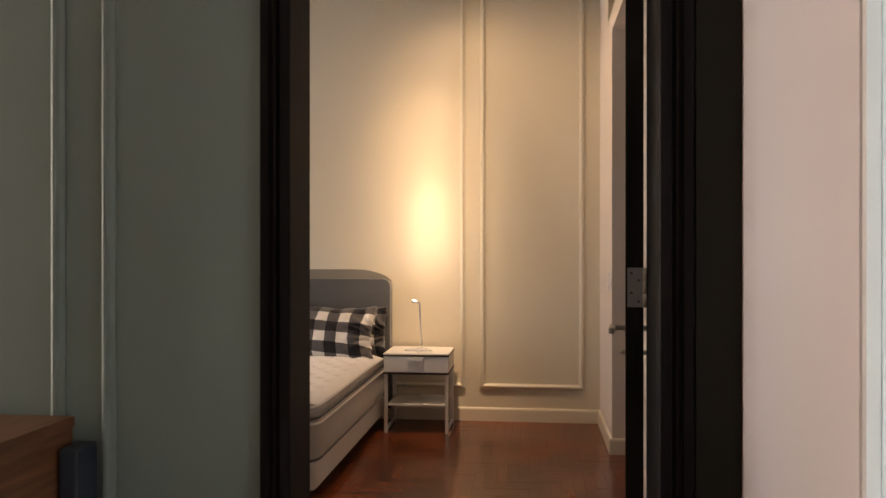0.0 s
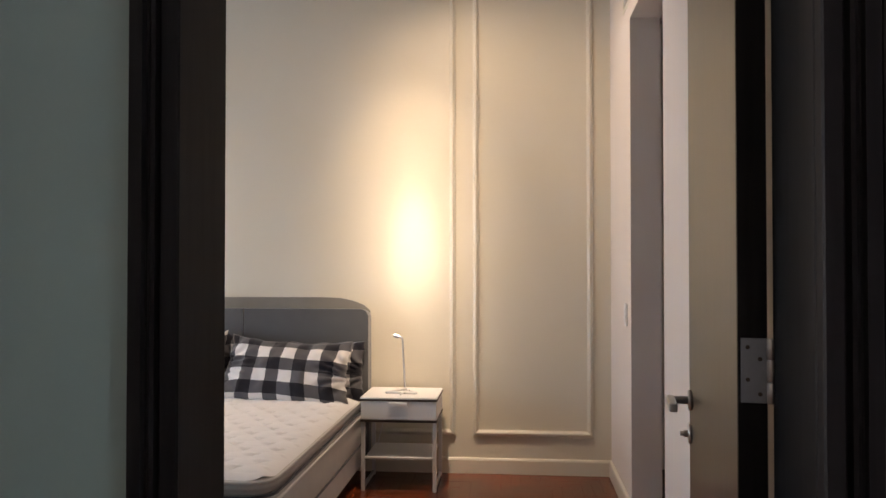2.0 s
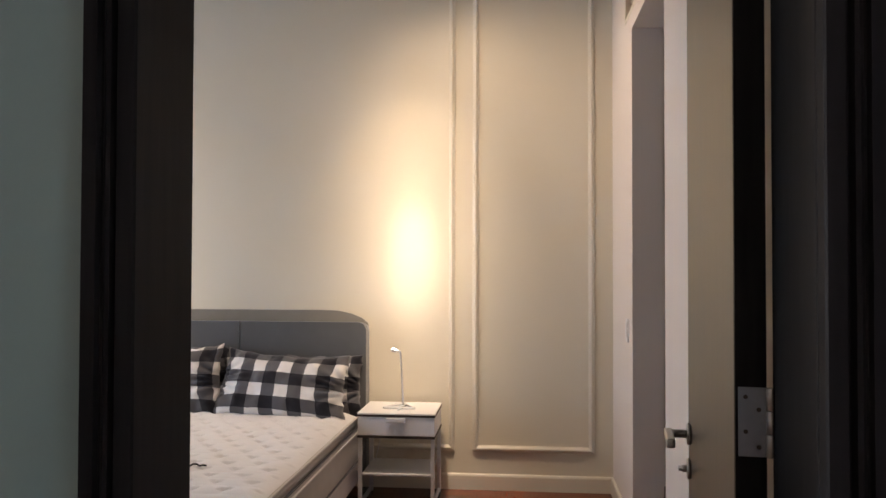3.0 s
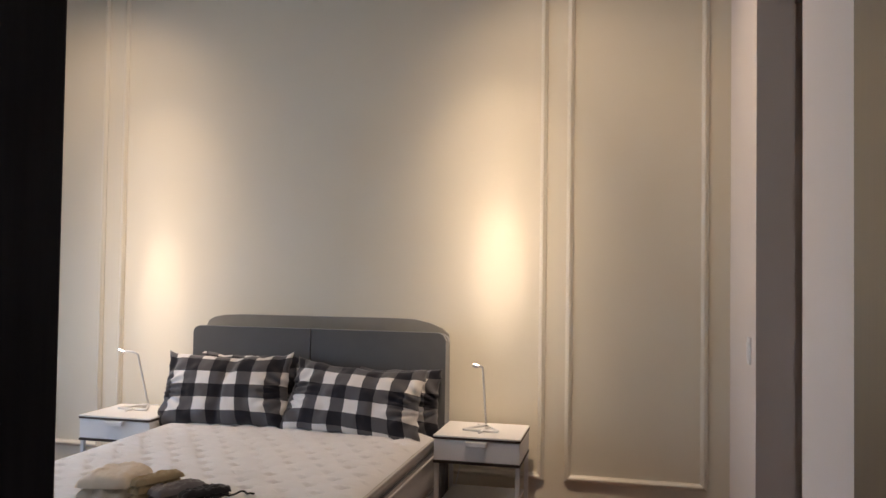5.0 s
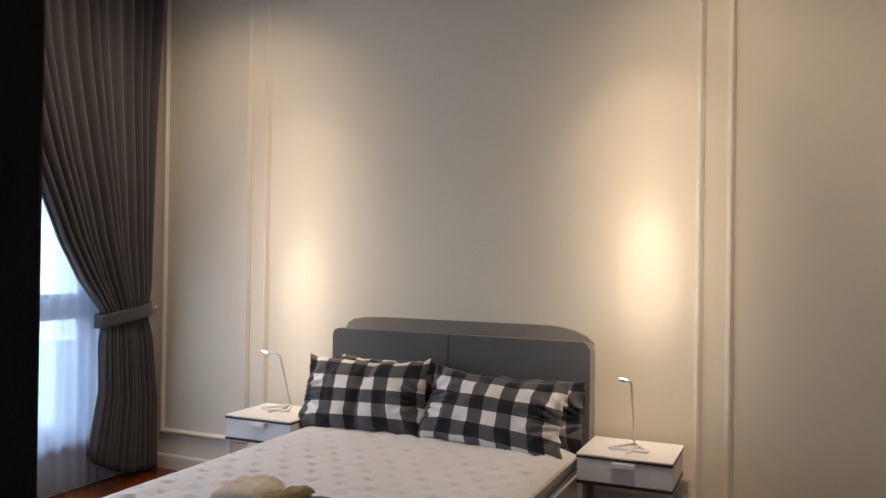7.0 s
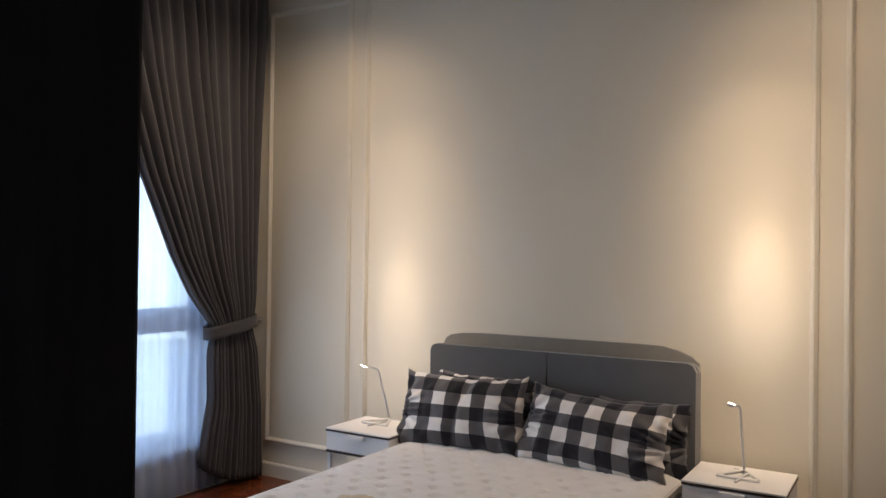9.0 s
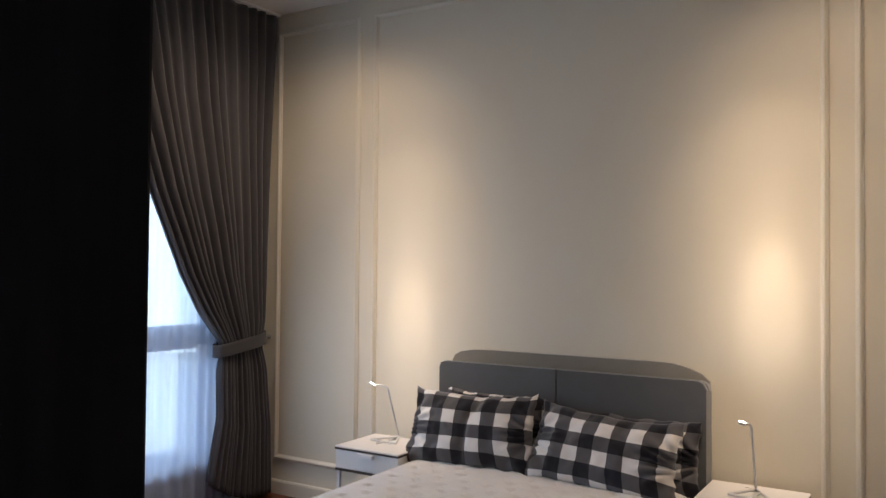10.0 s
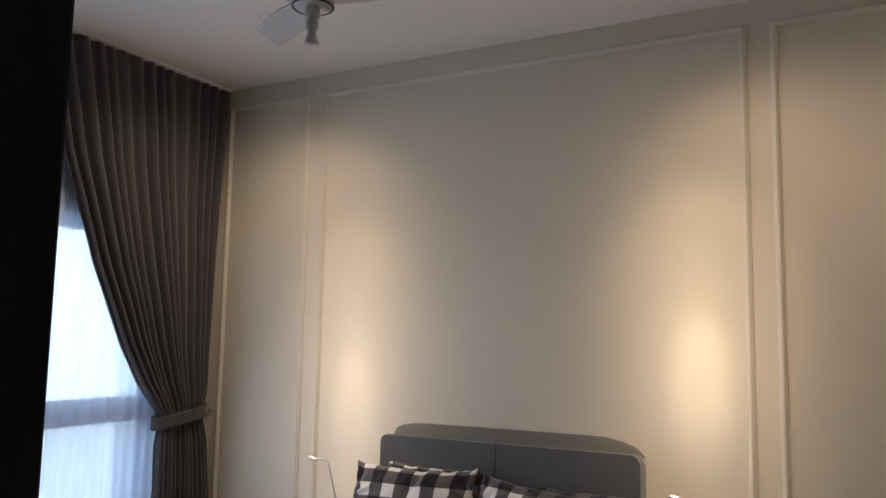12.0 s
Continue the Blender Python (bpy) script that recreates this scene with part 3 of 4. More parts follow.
tie = part("tieback", bm, CURTAIN, curtain, "charcoal cloth tieback band", True)
tie.modifiers.new("cloth_thickness", "SOLIDIFY").thickness = 0.006
rail = tagged(part("curtain_track", box(-3.083, -3.013, -3.6, -0.01, CEIL - 0.017, CEIL, bevel=0.003), WHITE), "slim white curtain track on the ceiling", "curtain track")
bm = bmesh.new()
lathe(bm, [(0.016, 0.0), (0.018, 0.003), (0.018, 0.006), (0.006, 0.009), (0.006, 0.055), (0.011, 0.060), (0.012, 0.068), (0.008, 0.073)], 20)
bmesh.ops.rotate(bm, verts=bm.verts, matrix=Matrix.Rotation(radians(90), 3, "X"))
bmesh.ops.translate(bm, verts=bm.verts, vec=(-3.09, 0.0, 1.10))
tagged(part("curtain_hook", bm, STEEL, None, "", True), "small metal curtain tieback hook on the wall", "hook")
voile = drape("sheer_curtain", -3.113, lambda z: -0.30, lambda z: -3.45, 3.385, 0.015, 34, 0.016, VOILE, "", thick=0.0008, nu=420, nv=24, seed=2.0)
tagged(voile, "white sheer voile curtain hanging before the window", "curtain")
# second drape, drawn to the other end of the window
other = thing("curtain", (0, 0, 0), "charcoal grey pleated curtain at the far end of the window", "curtain")
cl2 = drape("curtain_cloth", -3.048, lambda z: -3.72, lambda z: -3.05, 3.387, 0.02, 8, 0.030, CURTAIN, "", nu=120, nv=20, seed=5.0)
cl2.parent = other

# ---- bed ----
BX0, BX1, BY0, BY1 = -1.605, -0.036, -2.06, -0.150
BC = (BX0 + BX1) / 2


def rounded_slab(x0, x1, y0, y1, z0, z1, corner, edge, segs=8, bulge=0.0):
    """A slab with rounded plan corners and soft top and bottom edges."""
    bm = bmesh.new()
    levels = []
    for k in range(segs + 1):
        a = radians(90) * k / segs
        levels.append((z0 + edge * (1 - math.cos(a)), edge * (1 - math.sin(a))))
    mid = [(z0 + edge + (z1 - z0 - 2 * edge) * t, -bulge * math.sin(t * math.pi)) for t in (0.25, 0.5, 0.75)]
    prof = levels + mid + [(z1 - (z - z0), i) for z, i in levels[::-1]]
    rings = []
    for z, inset in prof:
        ring = []
        for cx, cy, a0 in ((x1, y1, 0), (x0, y1, 90), (x0, y0, 180), (x1, y0, 270)):
            sx, sy = (1 if cx == x1 else -1), (1 if cy == y1 else -1)
            for k in range(9):
                a = radians(a0 + 90 * k / 8)
                rr = corner - inset
                ring.append(bm.verts.new((cx - sx * corner + rr * math.cos(a), cy - sy * corner + rr * math.sin(a), z)))
        rings.append(ring)
    m = len(rings[0])
    for r, q in zip(rings, rings[1:]):
        for j in range(m):
            bm.faces.new((r[j], r[(j + 1) % m], q[(j + 1) % m], q[j]))
    bm.faces.new(rings[0][::-1])
    bm.faces.new(rings[-1])
    bmesh.ops.recalc_face_normals(bm, faces=bm.faces)
    return bm


def outline(x0, x1, y0, y1, corner, z, inset=0.0):
    pts = []
    for cx, cy, a0 in ((x1, y1, 0), (x0, y1, 90), (x0, y0, 180), (x1, y0, 270)):
        sx, sy = (1 if cx == x1 else -1), (1 if cy == y1 else -1)
        for k in range(9):
            a = radians(a0 + 90 * k / 8)
            pts.append((cx - sx * corner + (corner - inset) * math.cos(a), cy - sy * corner + (corner - inset) * math.sin(a), z))
    return pts


bed = thing("bed", (BC, 0, 0), "queen bed with grey upholstered headboard and bare white mattress", "bed")


def bedpart(name, bm, mat, label="", smooth=True, parent=None):
    bmesh.ops.translate(bm, verts=bm.verts, vec=(-BC, 0, 0))
    return part(name, bm, mat, parent or bed, label, smooth)


bedpart("bed_base", rounded_slab(BX0 + 0.01, BX1 - 0.01, BY0 + 0.015, BY1, 0.075, 0.215, 0.05, 0.012, bulge=0.003), BASEFAB, "off-white fabric bed base")
for lx in (BX0 + 0.15, BX1 - 0.15):
    for ly in (BY0 + 0.18, -1.0, -0.3):
        bm = bmesh.new()
        lathe(bm, [(0.020, 0.0), (0.024, 0.004), (0.028, 0.07), (0.028, 0.08)], 16, (lx, ly, 0))
        bedpart("bed_leg", bm, FANDARK, "black bed leg")
mattress = thing("mattress", (BC, 0, 0), "bare white quilted pillow-top mattress with grey sides on the bed", "mattress")


def matpart(name, bm, mat, label="", smooth=True):
    bmesh.ops.translate(bm, verts=bm.verts, vec=(-BC, 0, 0))
    return part(name, bm, mat, mattress, label, smooth)


matpart("border", rounded_slab(BX0, BX1, BY0, BY1, 0.218, 0.425, 0.11, 0.02, bulge=0.006), SIDE, "grey-beige knitted mattress side")
matpart("pillow_top_side", rounded_slab(BX0 + 0.004, BX1 - 0.004, BY0 + 0.004, BY1, 0.427, 0.492, 0.11, 0.022, bulge=0.006), SIDE, "grey-beige pillow-top side")
for z, ins, mt in ((0.426, 0.002, PIPING), (0.222, 0.0, PIPING), (0.484, 0.003, BASEFAB), (0.40, -0.004, BASEFAB)):
    bm = bmesh.new()
    tube(bm, outline(BX0, BX1, BY0, BY1, 0.11, z, ins), 0.006 if mt == PIPING else 0.007, 8, True)
    matpart("piping", bm, mt, "rounded mattress edge piping")


def quilt(u, v):
    x, y = BX0 + 0.010 + (BX1 - BX0 - 0.020) * u, BY0 + 0.010 + (BY1 - BY0 - 0.010) * v
    # rounded plan corners
    dx = max(0, abs(x - BC) - ((BX1 - BX0) / 2 - 0.11))
    dy = max(0, (BY0 + 0.11) - y)
    if dx and dy:
        k = math.hypot(dx, dy)
        if k > 0.100:
            x = BC + math.copysign((BX1 - BX0) / 2 - 0.11 + dx * 0.100 / k, x - BC)
            y = BY0 + 0.11 - dy * 0.100 / k
    edge = min(x - BX0, BX1 - x, y - BY0, 0.25)
    z = 0.482 + 0.030 * (1 - math.exp(-max(edge, 0) / 0.035))
    row = y / 0.105
    r = math.floor(row)
    cx = x / 0.145 + (0.5 if r % 2 else 0) + 0.10 * wob(x * 5, y * 5, 1)
    px, py = (cx - math.floor(cx)) * 2 - 1, (row - r) * 2 - 1
    puff = max(0, 1 - (px / 0.95) ** 2) ** 0.6 * max(0, 1 - (py / 0.95) ** 2) ** 0.6
    dimple = math.exp(-((abs(px) - 1) / 0.42) ** 4 - ((py + 0.12 * math.sin(cx * 9)) / 0.20) ** 2)
    ridge = math.exp(-((abs(px) - 1) / 0.46) ** 4 - ((py - 0.42) / 0.26) ** 2)
    k = smooth01(0.012, 0.09, edge)
    z += k * (0.009 * puff - 0.012 * dimple + 0.005 * ridge) + 0.004 * wob(x * 2.2, y * 2.2, 3)
    return (x, y, z)


bm = bmesh.new()
grid(bm, 300, 340, quilt)
matpart("quilted_top", bm, TICKING, "white quilted ticking")

# headboard: back board with sloping padded top and two front cushions
HX0, HX1 = -1.560, -0.008


def headboard_outline(x0, x1, z0, z1, cr):
    pts = [(x0, z0), (x0, z1 - cr)]
    pts += [(x0 + cr - cr * math.cos(radians(a)), z1 - cr + cr * math.sin(radians(a))) for a in (15, 30, 45, 60, 75, 90)]
    pts += [(x1 - cr + cr * math.sin(radians(a)), z1 - cr + cr * math.cos(radians(a))) for a in (0, 15, 30, 45, 60, 75, 90)]
    return pts + [(x1, z0)]


def extrude_outline(pts, y0, y1, bevel, segs=4, y1_scale=None):
    bm = bmesh.new()
    f = bm.faces.new([bm.verts.new((x, y0, z)) for x, z in pts])
    r = bmesh.ops.extrude_face_region(bm, geom=[f])
    bmesh.ops.translate(bm, verts=[v for v in r["geom"] if isinstance(v, bmesh.types.BMVert)], vec=(0, y1 - y0, 0))
    if bevel:
        rim = [e for e in bm.edges if abs(e.verts[0].co.y - e.verts[1].co.y) < 1e-6 and e.verts[0].co.y == y0]
        bmesh.ops.bevel(bm, geom=rim, offset=bevel, segments=segs, affect="EDGES", profile=0.5)
    bmesh.ops.recalc_face_normals(bm, faces=bm.faces)
    return bm


bm = extrude_outline(headboard_outline(HX0 + 0.01, HX1 - 0.004, 0.10, 1.038, 0.05), -0.118, -0.032, 0.012)
hb = bedpart("headboard", bm, GREY_FELT, "grey upholstered headboard", "edges")
rail_pts = [(HX0 + 0.008, 0.60), (HX0 + 0.008, 1.030), (HX0 + 0.03, 1.075), (HX0 + 0.07, 1.096), (HX0 + 0.14, 1.108), (HX0 + 0.26, 1.113), (-0.34, 1.115), (-0.22, 1.111), (-0.13, 1.092), (-0.06, 1.064), (-0.022, 1.030), (-0.016, 0.60)]
bm = extrude_outline(rail_pts, -0.030, -0.003, 0.010)
bedpart("headboard_back", bm, BACKRAIL, "grey padded back rail of the headboard", "edges")
SEAM = -0.810
for a, b in ((HX0, SEAM - 0.004), (SEAM + 0.004, HX1)):
    left_end = a == HX0
    pts = [(a, 0.46), (a, 1.05 if not left_end else 1.016)]
    if left_end:
        pts = [(a, 0.46), (a, 1.011), (a + 0.010, 1.036), (a + 0.034, 1.048), (b, 1.048), (b, 0.46)]
    else:
        pts = [(a, 0.46), (a, 1.048), (b - 0.05, 1.048), (b - 0.02, 1.036), (b, 1.001), (b, 0.46)]
    bedpart("headboard_cushion", extrude_outline(pts, -0.162, -0.116, 0.036, 10), GREY_FELT, "", "edges")


# ---- pillows ----
def pillow(w, h, t, seed, label, tuck=0.0):
    """Soft pillow with drawn-in sides, pointed corners and creases, standing on its long edge."""
    bm = bmesh.new()
    uvl = bm.loops.layers.uv.new("cloth")
    nu, nv = 64, 44

    def f(u, v, face):
        U, V = u * 2 - 1, v * 2 - 1
        x = w / 2 * U * (1 - 0.075 * (1 - V * V) - 0.05 * V + 0.02 * wob(V * 2, seed, 1))
        z = h / 2 * V * (1 - 0.10 * (1 - U * U) + 0.02 * wob(U * 2, seed, 2))
        body = (max(0, 1 - abs(U) ** 2.6) * max(0, 1 - abs(V) ** 2.4)) ** 0.55
        y = face * t / 2 * body
        crease = 0.018 * wob(U * 4.2 + seed, V * 1.6, seed) + 0.010 * wob(U * 9, V * 4 + seed, seed + 2) - tuck * math.exp(-((U - 0.02 - 0.12 * V) / 0.07) ** 2)
        fan = 0.016 * math.sin(math.atan2(V, U + 1.15) * 17 + seed) * math.exp(-((U + 1) / 0.35) ** 2)
        fan += 0.016 * math.sin(math.atan2(V, U - 1.15) * 15 + seed * 2) * math.exp(-((U - 1) / 0.35) ** 2)
        y += face * (crease + fan) * min(1, body * 2.2) + 0.014 * wob(U * 3, V * 3, seed + 7) * (1 - body)
        z += 0.016 * wob(U * 4, 3, seed) * abs(V) ** 3 + 0.016 * (abs(U) ** 6) * max(0, V) ** 4
        x += 0.012 * wob(V * 6, 5, seed) * abs(U) ** 4
        return Vector((x, y, z + h / 2 * 0.96))

    layers = []
    for face in (-1, 1):
        vs = [[None] * (nv + 1) for _ in range(nu + 1)]
        for i in range(nu + 1):
            for j in range(nv + 1):
                rim = i in (0, nu) or j in (0, nv)
                if rim and face > 0:
                    vs[i][j] = layers[0][i][j]
                else:
                    vs[i][j] = bm.verts.new(f(i / nu, j / nv, face))
        layers.append(vs)
        for i in range(nu):
            for j in range(nv):
                q = [(i, j), (i + 1, j), (i + 1, j + 1), (i, j + 1)]
                if face > 0:
                    q = q[::-1]
                fc = bm.faces.new([vs[a][b] for a, b in q])
                for lp, (a, b) in zip(fc.loops, q):
                    lp[uvl].uv = (a / nu * w + seed * 0.31 + (0.09 if face > 0 else 0), b / nv * h + seed * 0.17)
    return tagged(part("pillow", bm, CHECK, None, "", True), label, "pillow", "pillows on the bed")


MT = 0.512
p = pillow(0.74, 0.375, 0.17, 0.4, "black and white buffalo check pillow leaning behind another")
p.matrix_world = pose(-0.385, -0.235, MT - 0.02, -14, 0, -4) @ pose(0, 0, 0, 0, 2, 0)
p = pillow(0.70, 0.43, 0.16, 1.3, "black and white buffalo check pillow leaning on the headboard")
p.matrix_world = pose(-1.15, -0.225, MT - 0.02, -12, 0, 3) @ pose(0, 0, 0, 0, -2, 0)
p = pillow(0.83, 0.41, 0.20, 2.1, "crumpled black and white buffalo check pillow on the mattress")
p.matrix_world = pose(-0.500, -0.405, MT - 0.022, -22, 0, -5) @ pose(0, 0, 0, 0, 3, 0)
p = pillow(0.80, 0.43, 0.21, 3.2, "crumpled black and white buffalo check pillow on the mattress", 0.022)
p.matrix_world = pose(-1.25, -0.375, MT - 0.02, -17, 0, 3) @ pose(0, 0, 0, 0, -1, 0)


# ---- clothes on the bed ----
def folded(name, at, rz, w, d, h, mat, label, category, seed, layers=1, edge=None):
    bm = bmesh.new()
    for k in range(layers):
        s = 1 - 0.03 * k
        z0 = h * k / layers

        def f(u, v):
            U, V = u * 2 - 1, v * 2 - 1
            r = (max(0, 1 - abs(U) ** 5) * max(0, 1 - abs(V) ** 5)) ** 0.35
            x = s * w / 2 * U * (1 + 0.10 * wob(V * 1.7, seed + k, 2))
            y = s * d / 2 * V * (1 + 0.12 * wob(U * 1.7, seed + k, 5))
            z = z0 + (h / layers) * r * (0.9 + 0.35 * wob(U * 2 + seed, V * 2, k)) + 0.006 * wob(U * 7, V * 5, seed) * r
            return (x, y, max(z, 0.0))

        grid(bm, 40, 30, f)
        grid(bm, 4, 4, lambda u, v: (s * w * 0.45 * (u * 2 - 1), s * d * 0.45 * (1 - v * 2), z0))
    ob = part(name, bm, mat, None, "", True)
    ob.matrix_world = pose(*at, 0, 0, rz)
    return tagged(ob, label, category, "clothes on the bed")


folded("folded_garment", (-0.98, -1.70, 0.505), 8, 0.20, 0.26, 0.10, BEIGE, "rumpled beige cotton garment folded on the mattress", "clothing", 1.0, 2)
folded("folded_garment", (-0.80, -1.70, 0.507), 66, 0.22, 0.065, 0.09, TAN, "folded tan garment lying on the mattress", "clothing", 4.0, 3)
folded("folded_garment", (-0.71, -1.70, 0.506), 60, 0.22, 0.11, 0.06, GREYCL, "grey folded garment lying on the mattress", "clothing", 6.0, 2)
folded("folded_garment", (-0.61, -1.68, 0.508), 48, 0.20, 0.09, 0.045, BLACKCL, "small black cloth bundled on the mattress", "clothing", 8.0, 2)
bm = bmesh.new()
tube(bm, [(-0.585 + 0.012 * s, -1.68 + 0.022 * math.sin(s * 0.9) + 0.006 * s, 0.523 + 0.004 * math.sin(s * 1.7)) for s in range(14)], 0.004, 8)
tagged(part("drawstring", bm, BLACKCL, None, "", True), "thin dark cord lying on the mattress", "cord", "clothes on the bed")


# ---- nightstands ----
def nightstand(at, rz=0):
    W, D, H = 0.452, 0.40, 0.548
    t = thing("nightstand", at, "white nightstand with drawer, open shelf and dark edges", "nightstand", "nightstands beside the bed", rz=rz)
    part("top", box(0, W, 0, D, H - 0.008, H, bevel=0.001), WHITE, t, "white laminate top")
    bm = box(0, W, 0, D, H - 0.020, H - 0.0082)
    part("edge_band", bm, EDGE, t, "dark brown edge band")
    part("body", box(0.004, W - 0.004, 0.022, D - 0.004, 0.418, H - 0.0202, bevel=0.0015), WHITE, t)
    drawer = part("drawer_front", box(0.003, W - 0.003, 0.004, 0.021, 0.420, H - 0.022, bevel=0.002), WHITE, t, "white drawer front")
    bm = box(W / 2 - 0.055, W / 2 + 0.055, -0.016, 0.006, 0.499, 0.523, bevel=0.003)
    part("handle", bm, WHITE, drawer, "white tab handle")
    part("bottom_band", box(0.001, W - 0.001, 0.002, D - 0.004, 0.405, 0.4175), EDGE, t, "dark brown bottom edge")
    for x in (0.004, W - 0.026):
        for y in (0.012, D - 0.032):
            part("leg", box(x, x + 0.022, y, y + 0.020, 0.0, 0.4048, bevel=0.002), WMETAL, t)
        part("foot_rail", box(x + 0.002, x + 0.020, 0.0325, D - 0.0325, 0.012, 0.030, bevel=0.002), WMETAL, t)
    part("shelf", box(0.0265, W - 0.0265, 0.014, D - 0.014, 0.186, 0.200, bevel=0.003), WMETAL, t, "white metal shelf")
    return t


nightstand((0.0, -0.462, 0.0))
nightstand((-2.062, -0.515, 0.0))


# ---- desk lamps ----
def desk_lamp(at, lean, reach, head_turn, side):
    t = thing("desk_lamp", at, "slim white wire desk lamp with lit disc head on nightstand", "lamp", "lamps on the nightstands")
    bm = bmesh.new()
    tri = [(-0.10, -0.165), (0.005, -0.004), (0.098, -0.172)]
    loop = []
    for i in range(3):
        a, b, c = Vector(tri[i - 1]), Vector(tri[i]), Vector(tri[(i + 1) % 3])
        p0, p1 = b + (a - b).normalized() * 0.02, b + (c - b).normalized() * 0.02
        for s in (0, 0.25, 0.5, 0.75, 1):
            q = p0.lerp(b, s).lerp(b.lerp(p1, s), s)
            loop.append((q.x, q.y, 0.0075))
    tube(bm, loop, 0.0075, 10, True)
    tube(bm, [(0.03, -0.06, 0.0075), (0.012, -0.16, 0.0075), (0.004, -0.235, 0.0075)], 0.006, 8)
    part("base", bm, WMETAL, t, "white bent wire base", True)
    bm = bmesh.new()
    path = [(0, 0, 0.004), (lean[0] * 0.31, lean[1] * 0.31, 0.10), (lean[0] * 0.59, lean[1] * 0.59, 0.19), (lean[0] * 0.89, lean[1] * 0.89, 0.285), (lean[0], lean[1], 0.322)]
    top = Vector(path[-1])
    for s in (0.25, 0.5, 0.75, 1.0):
        path.append((top.x + reach[0] * s * s * 0.6, top.y + reach[1] * s * s * 0.6, top.z + 0.028 * math.sin(s * 1.57)))
    tube(bm, path, 0.0058, 10)
    part("stem", bm, WMETAL, t, "white bent metal stem", True)
    back = 0.030
    bm = bmesh.new()
    cord = [(0.0, 0.0, 0.004), (side * 0.03, 0.02, 0.003), (side * 0.05, back - 0.01, 0.004), (side * 0.055, back + 0.004, -0.01)]
    cord += [(side * (0.06 + 0.14 * s / 9), back + 0.004 + 0.003 * math.sin(s), -0.02 - 0.36 * s / 9 + 0.05 * math.sin(s * 0.5)) for s in range(10)]
    tube(bm, cord, 0.0028, 8)
    part("cable", bm, WMETAL, t, "thin white lamp cable", True)
    bm = bmesh.new()
    e = Vector(path[-1]) + Vector((reach[0], reach[1], 0)).normalized() * 0.02
    lathe(bm, [(0.009, -0.0045), (0.018, -0.004), (0.0195, 0.0), (0.018, 0.0045), (0.009, 0.006)], 28)
    m = Matrix.Translation(e + Vector((0, 0, 0.0))) @ Euler(head_turn).to_matrix().to_4x4()
    bmesh.ops.transform(bm, matrix=m, verts=bm.verts)
    hd = part("head", bm, WMETAL, t, "small white disc lamp head", True)
    bm = bmesh.new()
    lathe(bm, [(0.0085, 0.0082), (0.0155, 0.0074), (0.0165, 0.0062)], 28)
    bmesh.ops.transform(bm, matrix=m, verts=bm.verts)
    part("led_disc", bm, LED, hd, "glowing warm white lamp disc")
    return t


desk_lamp((0.222, -0.150, 0.548), (0.008, -0.16), (-0.035, -0.06), (radians(-24), radians(12), 0), -1)
desk_lamp((-1.872, -0.130, 0.548), (0.035, -0.17), (-0.105, -0.07), (radians(-24), radians(18), 0), 1)

# ---- wall switch, vent, downlights ----
sw = thing("light_switch", (XR - 0.001, -0.705, 1.058), "white wall switch beside the doorway", "switch")
part("plate", box(-0.009, 0.0, -0.036, 0.036, -0.06, 0.06, bevel=0.003), WHITE, sw)
part("rocker", box(-0.013, -0.008, -0.022, 0.022, -0.038, 0.038, bevel=0.002), WHITE, sw)
vent = thing("air_vent", (XR, 0, 0), "cream louvred air vent recessed in the wall", "vent")
bm = bmesh.new()
sweep(bm, [(0.004, VENT[0] + 0.002, VENT[2] + 0.002), (0.004, VENT[1] - 0.002, VENT[2] + 0.002), (0.004, VENT[1] - 0.002, VENT[3] - 0.002), (0.004, VENT[0] + 0.002, VENT[3] - 0.002)], [(-0.012, 0), (0.012, 0), (0.012, -0.006), (-0.012, -0.006)], True, Vector((1, 0, 0)))
part("frame", bm, TRIM, vent)
for k in range(7):
    z = VENT[2] + 0.045 + 0.05 * k
    bm = box(-0.022, 0.022, VENT[0] + 0.016, VENT[1] - 0.016, -0.0025, 0.0025, bevel=0.001)
    bmesh.ops.rotate(bm, verts=bm.verts, matrix=Matrix.Rotation(radians(35), 3, "Y"))
    bmesh.ops.translate(bm, verts=bm.verts, vec=(0.045, 0, z))
    part("slat", bm, TRIM, vent)
for x in (0.26, -1.88):
    dl = thing("downlight", (x, SPOT_Y, CEIL), "recessed round white ceiling spotlight", "ceiling light", "ceiling spots over the bed")
    bm = bmesh.new()
    ringp = [(x_ * 1.0, z_) for x_, z_ in ((0.040, -0.002), (0.046, -0.004), (0.046, -0.0005), (0.040, -0.0005))]
    n = 32
    rr = [[bm.verts.new((r * math.cos(k * math.tau / n), r * math.sin(k * math.tau / n), z)) for k in range(n)] for r, z in ringp]
    for i in range(4):
        for j in range(n):
            bm.faces.new((rr[i][j], rr[i][(j + 1) % n], rr[(i + 1) % 4][(j + 1) % n], rr[(i + 1) % 4][j]))
    part("trim_ring", bm, WHITE, dl, "", True)

# ---- ceiling fan ----
FANC = (-0.825, -1.88, 2.905)
fan = thing("ceiling_fan", FANC, "three-blade pale grey ceiling fan hanging from a rod", "fan")
bm = bmesh.new()
lathe(bm, [(0.012, 0.10), (0.012, 0.45)], 16)
part("rod", bm, FANWHITE, fan, "", True)
bm = bmesh.new()
lathe(bm, [(0.03, 0.418), (0.065, 0.438), (0.07, 0.497)], 28)
part("canopy", bm, FANWHITE, fan, "", True)
bm = bmesh.new()
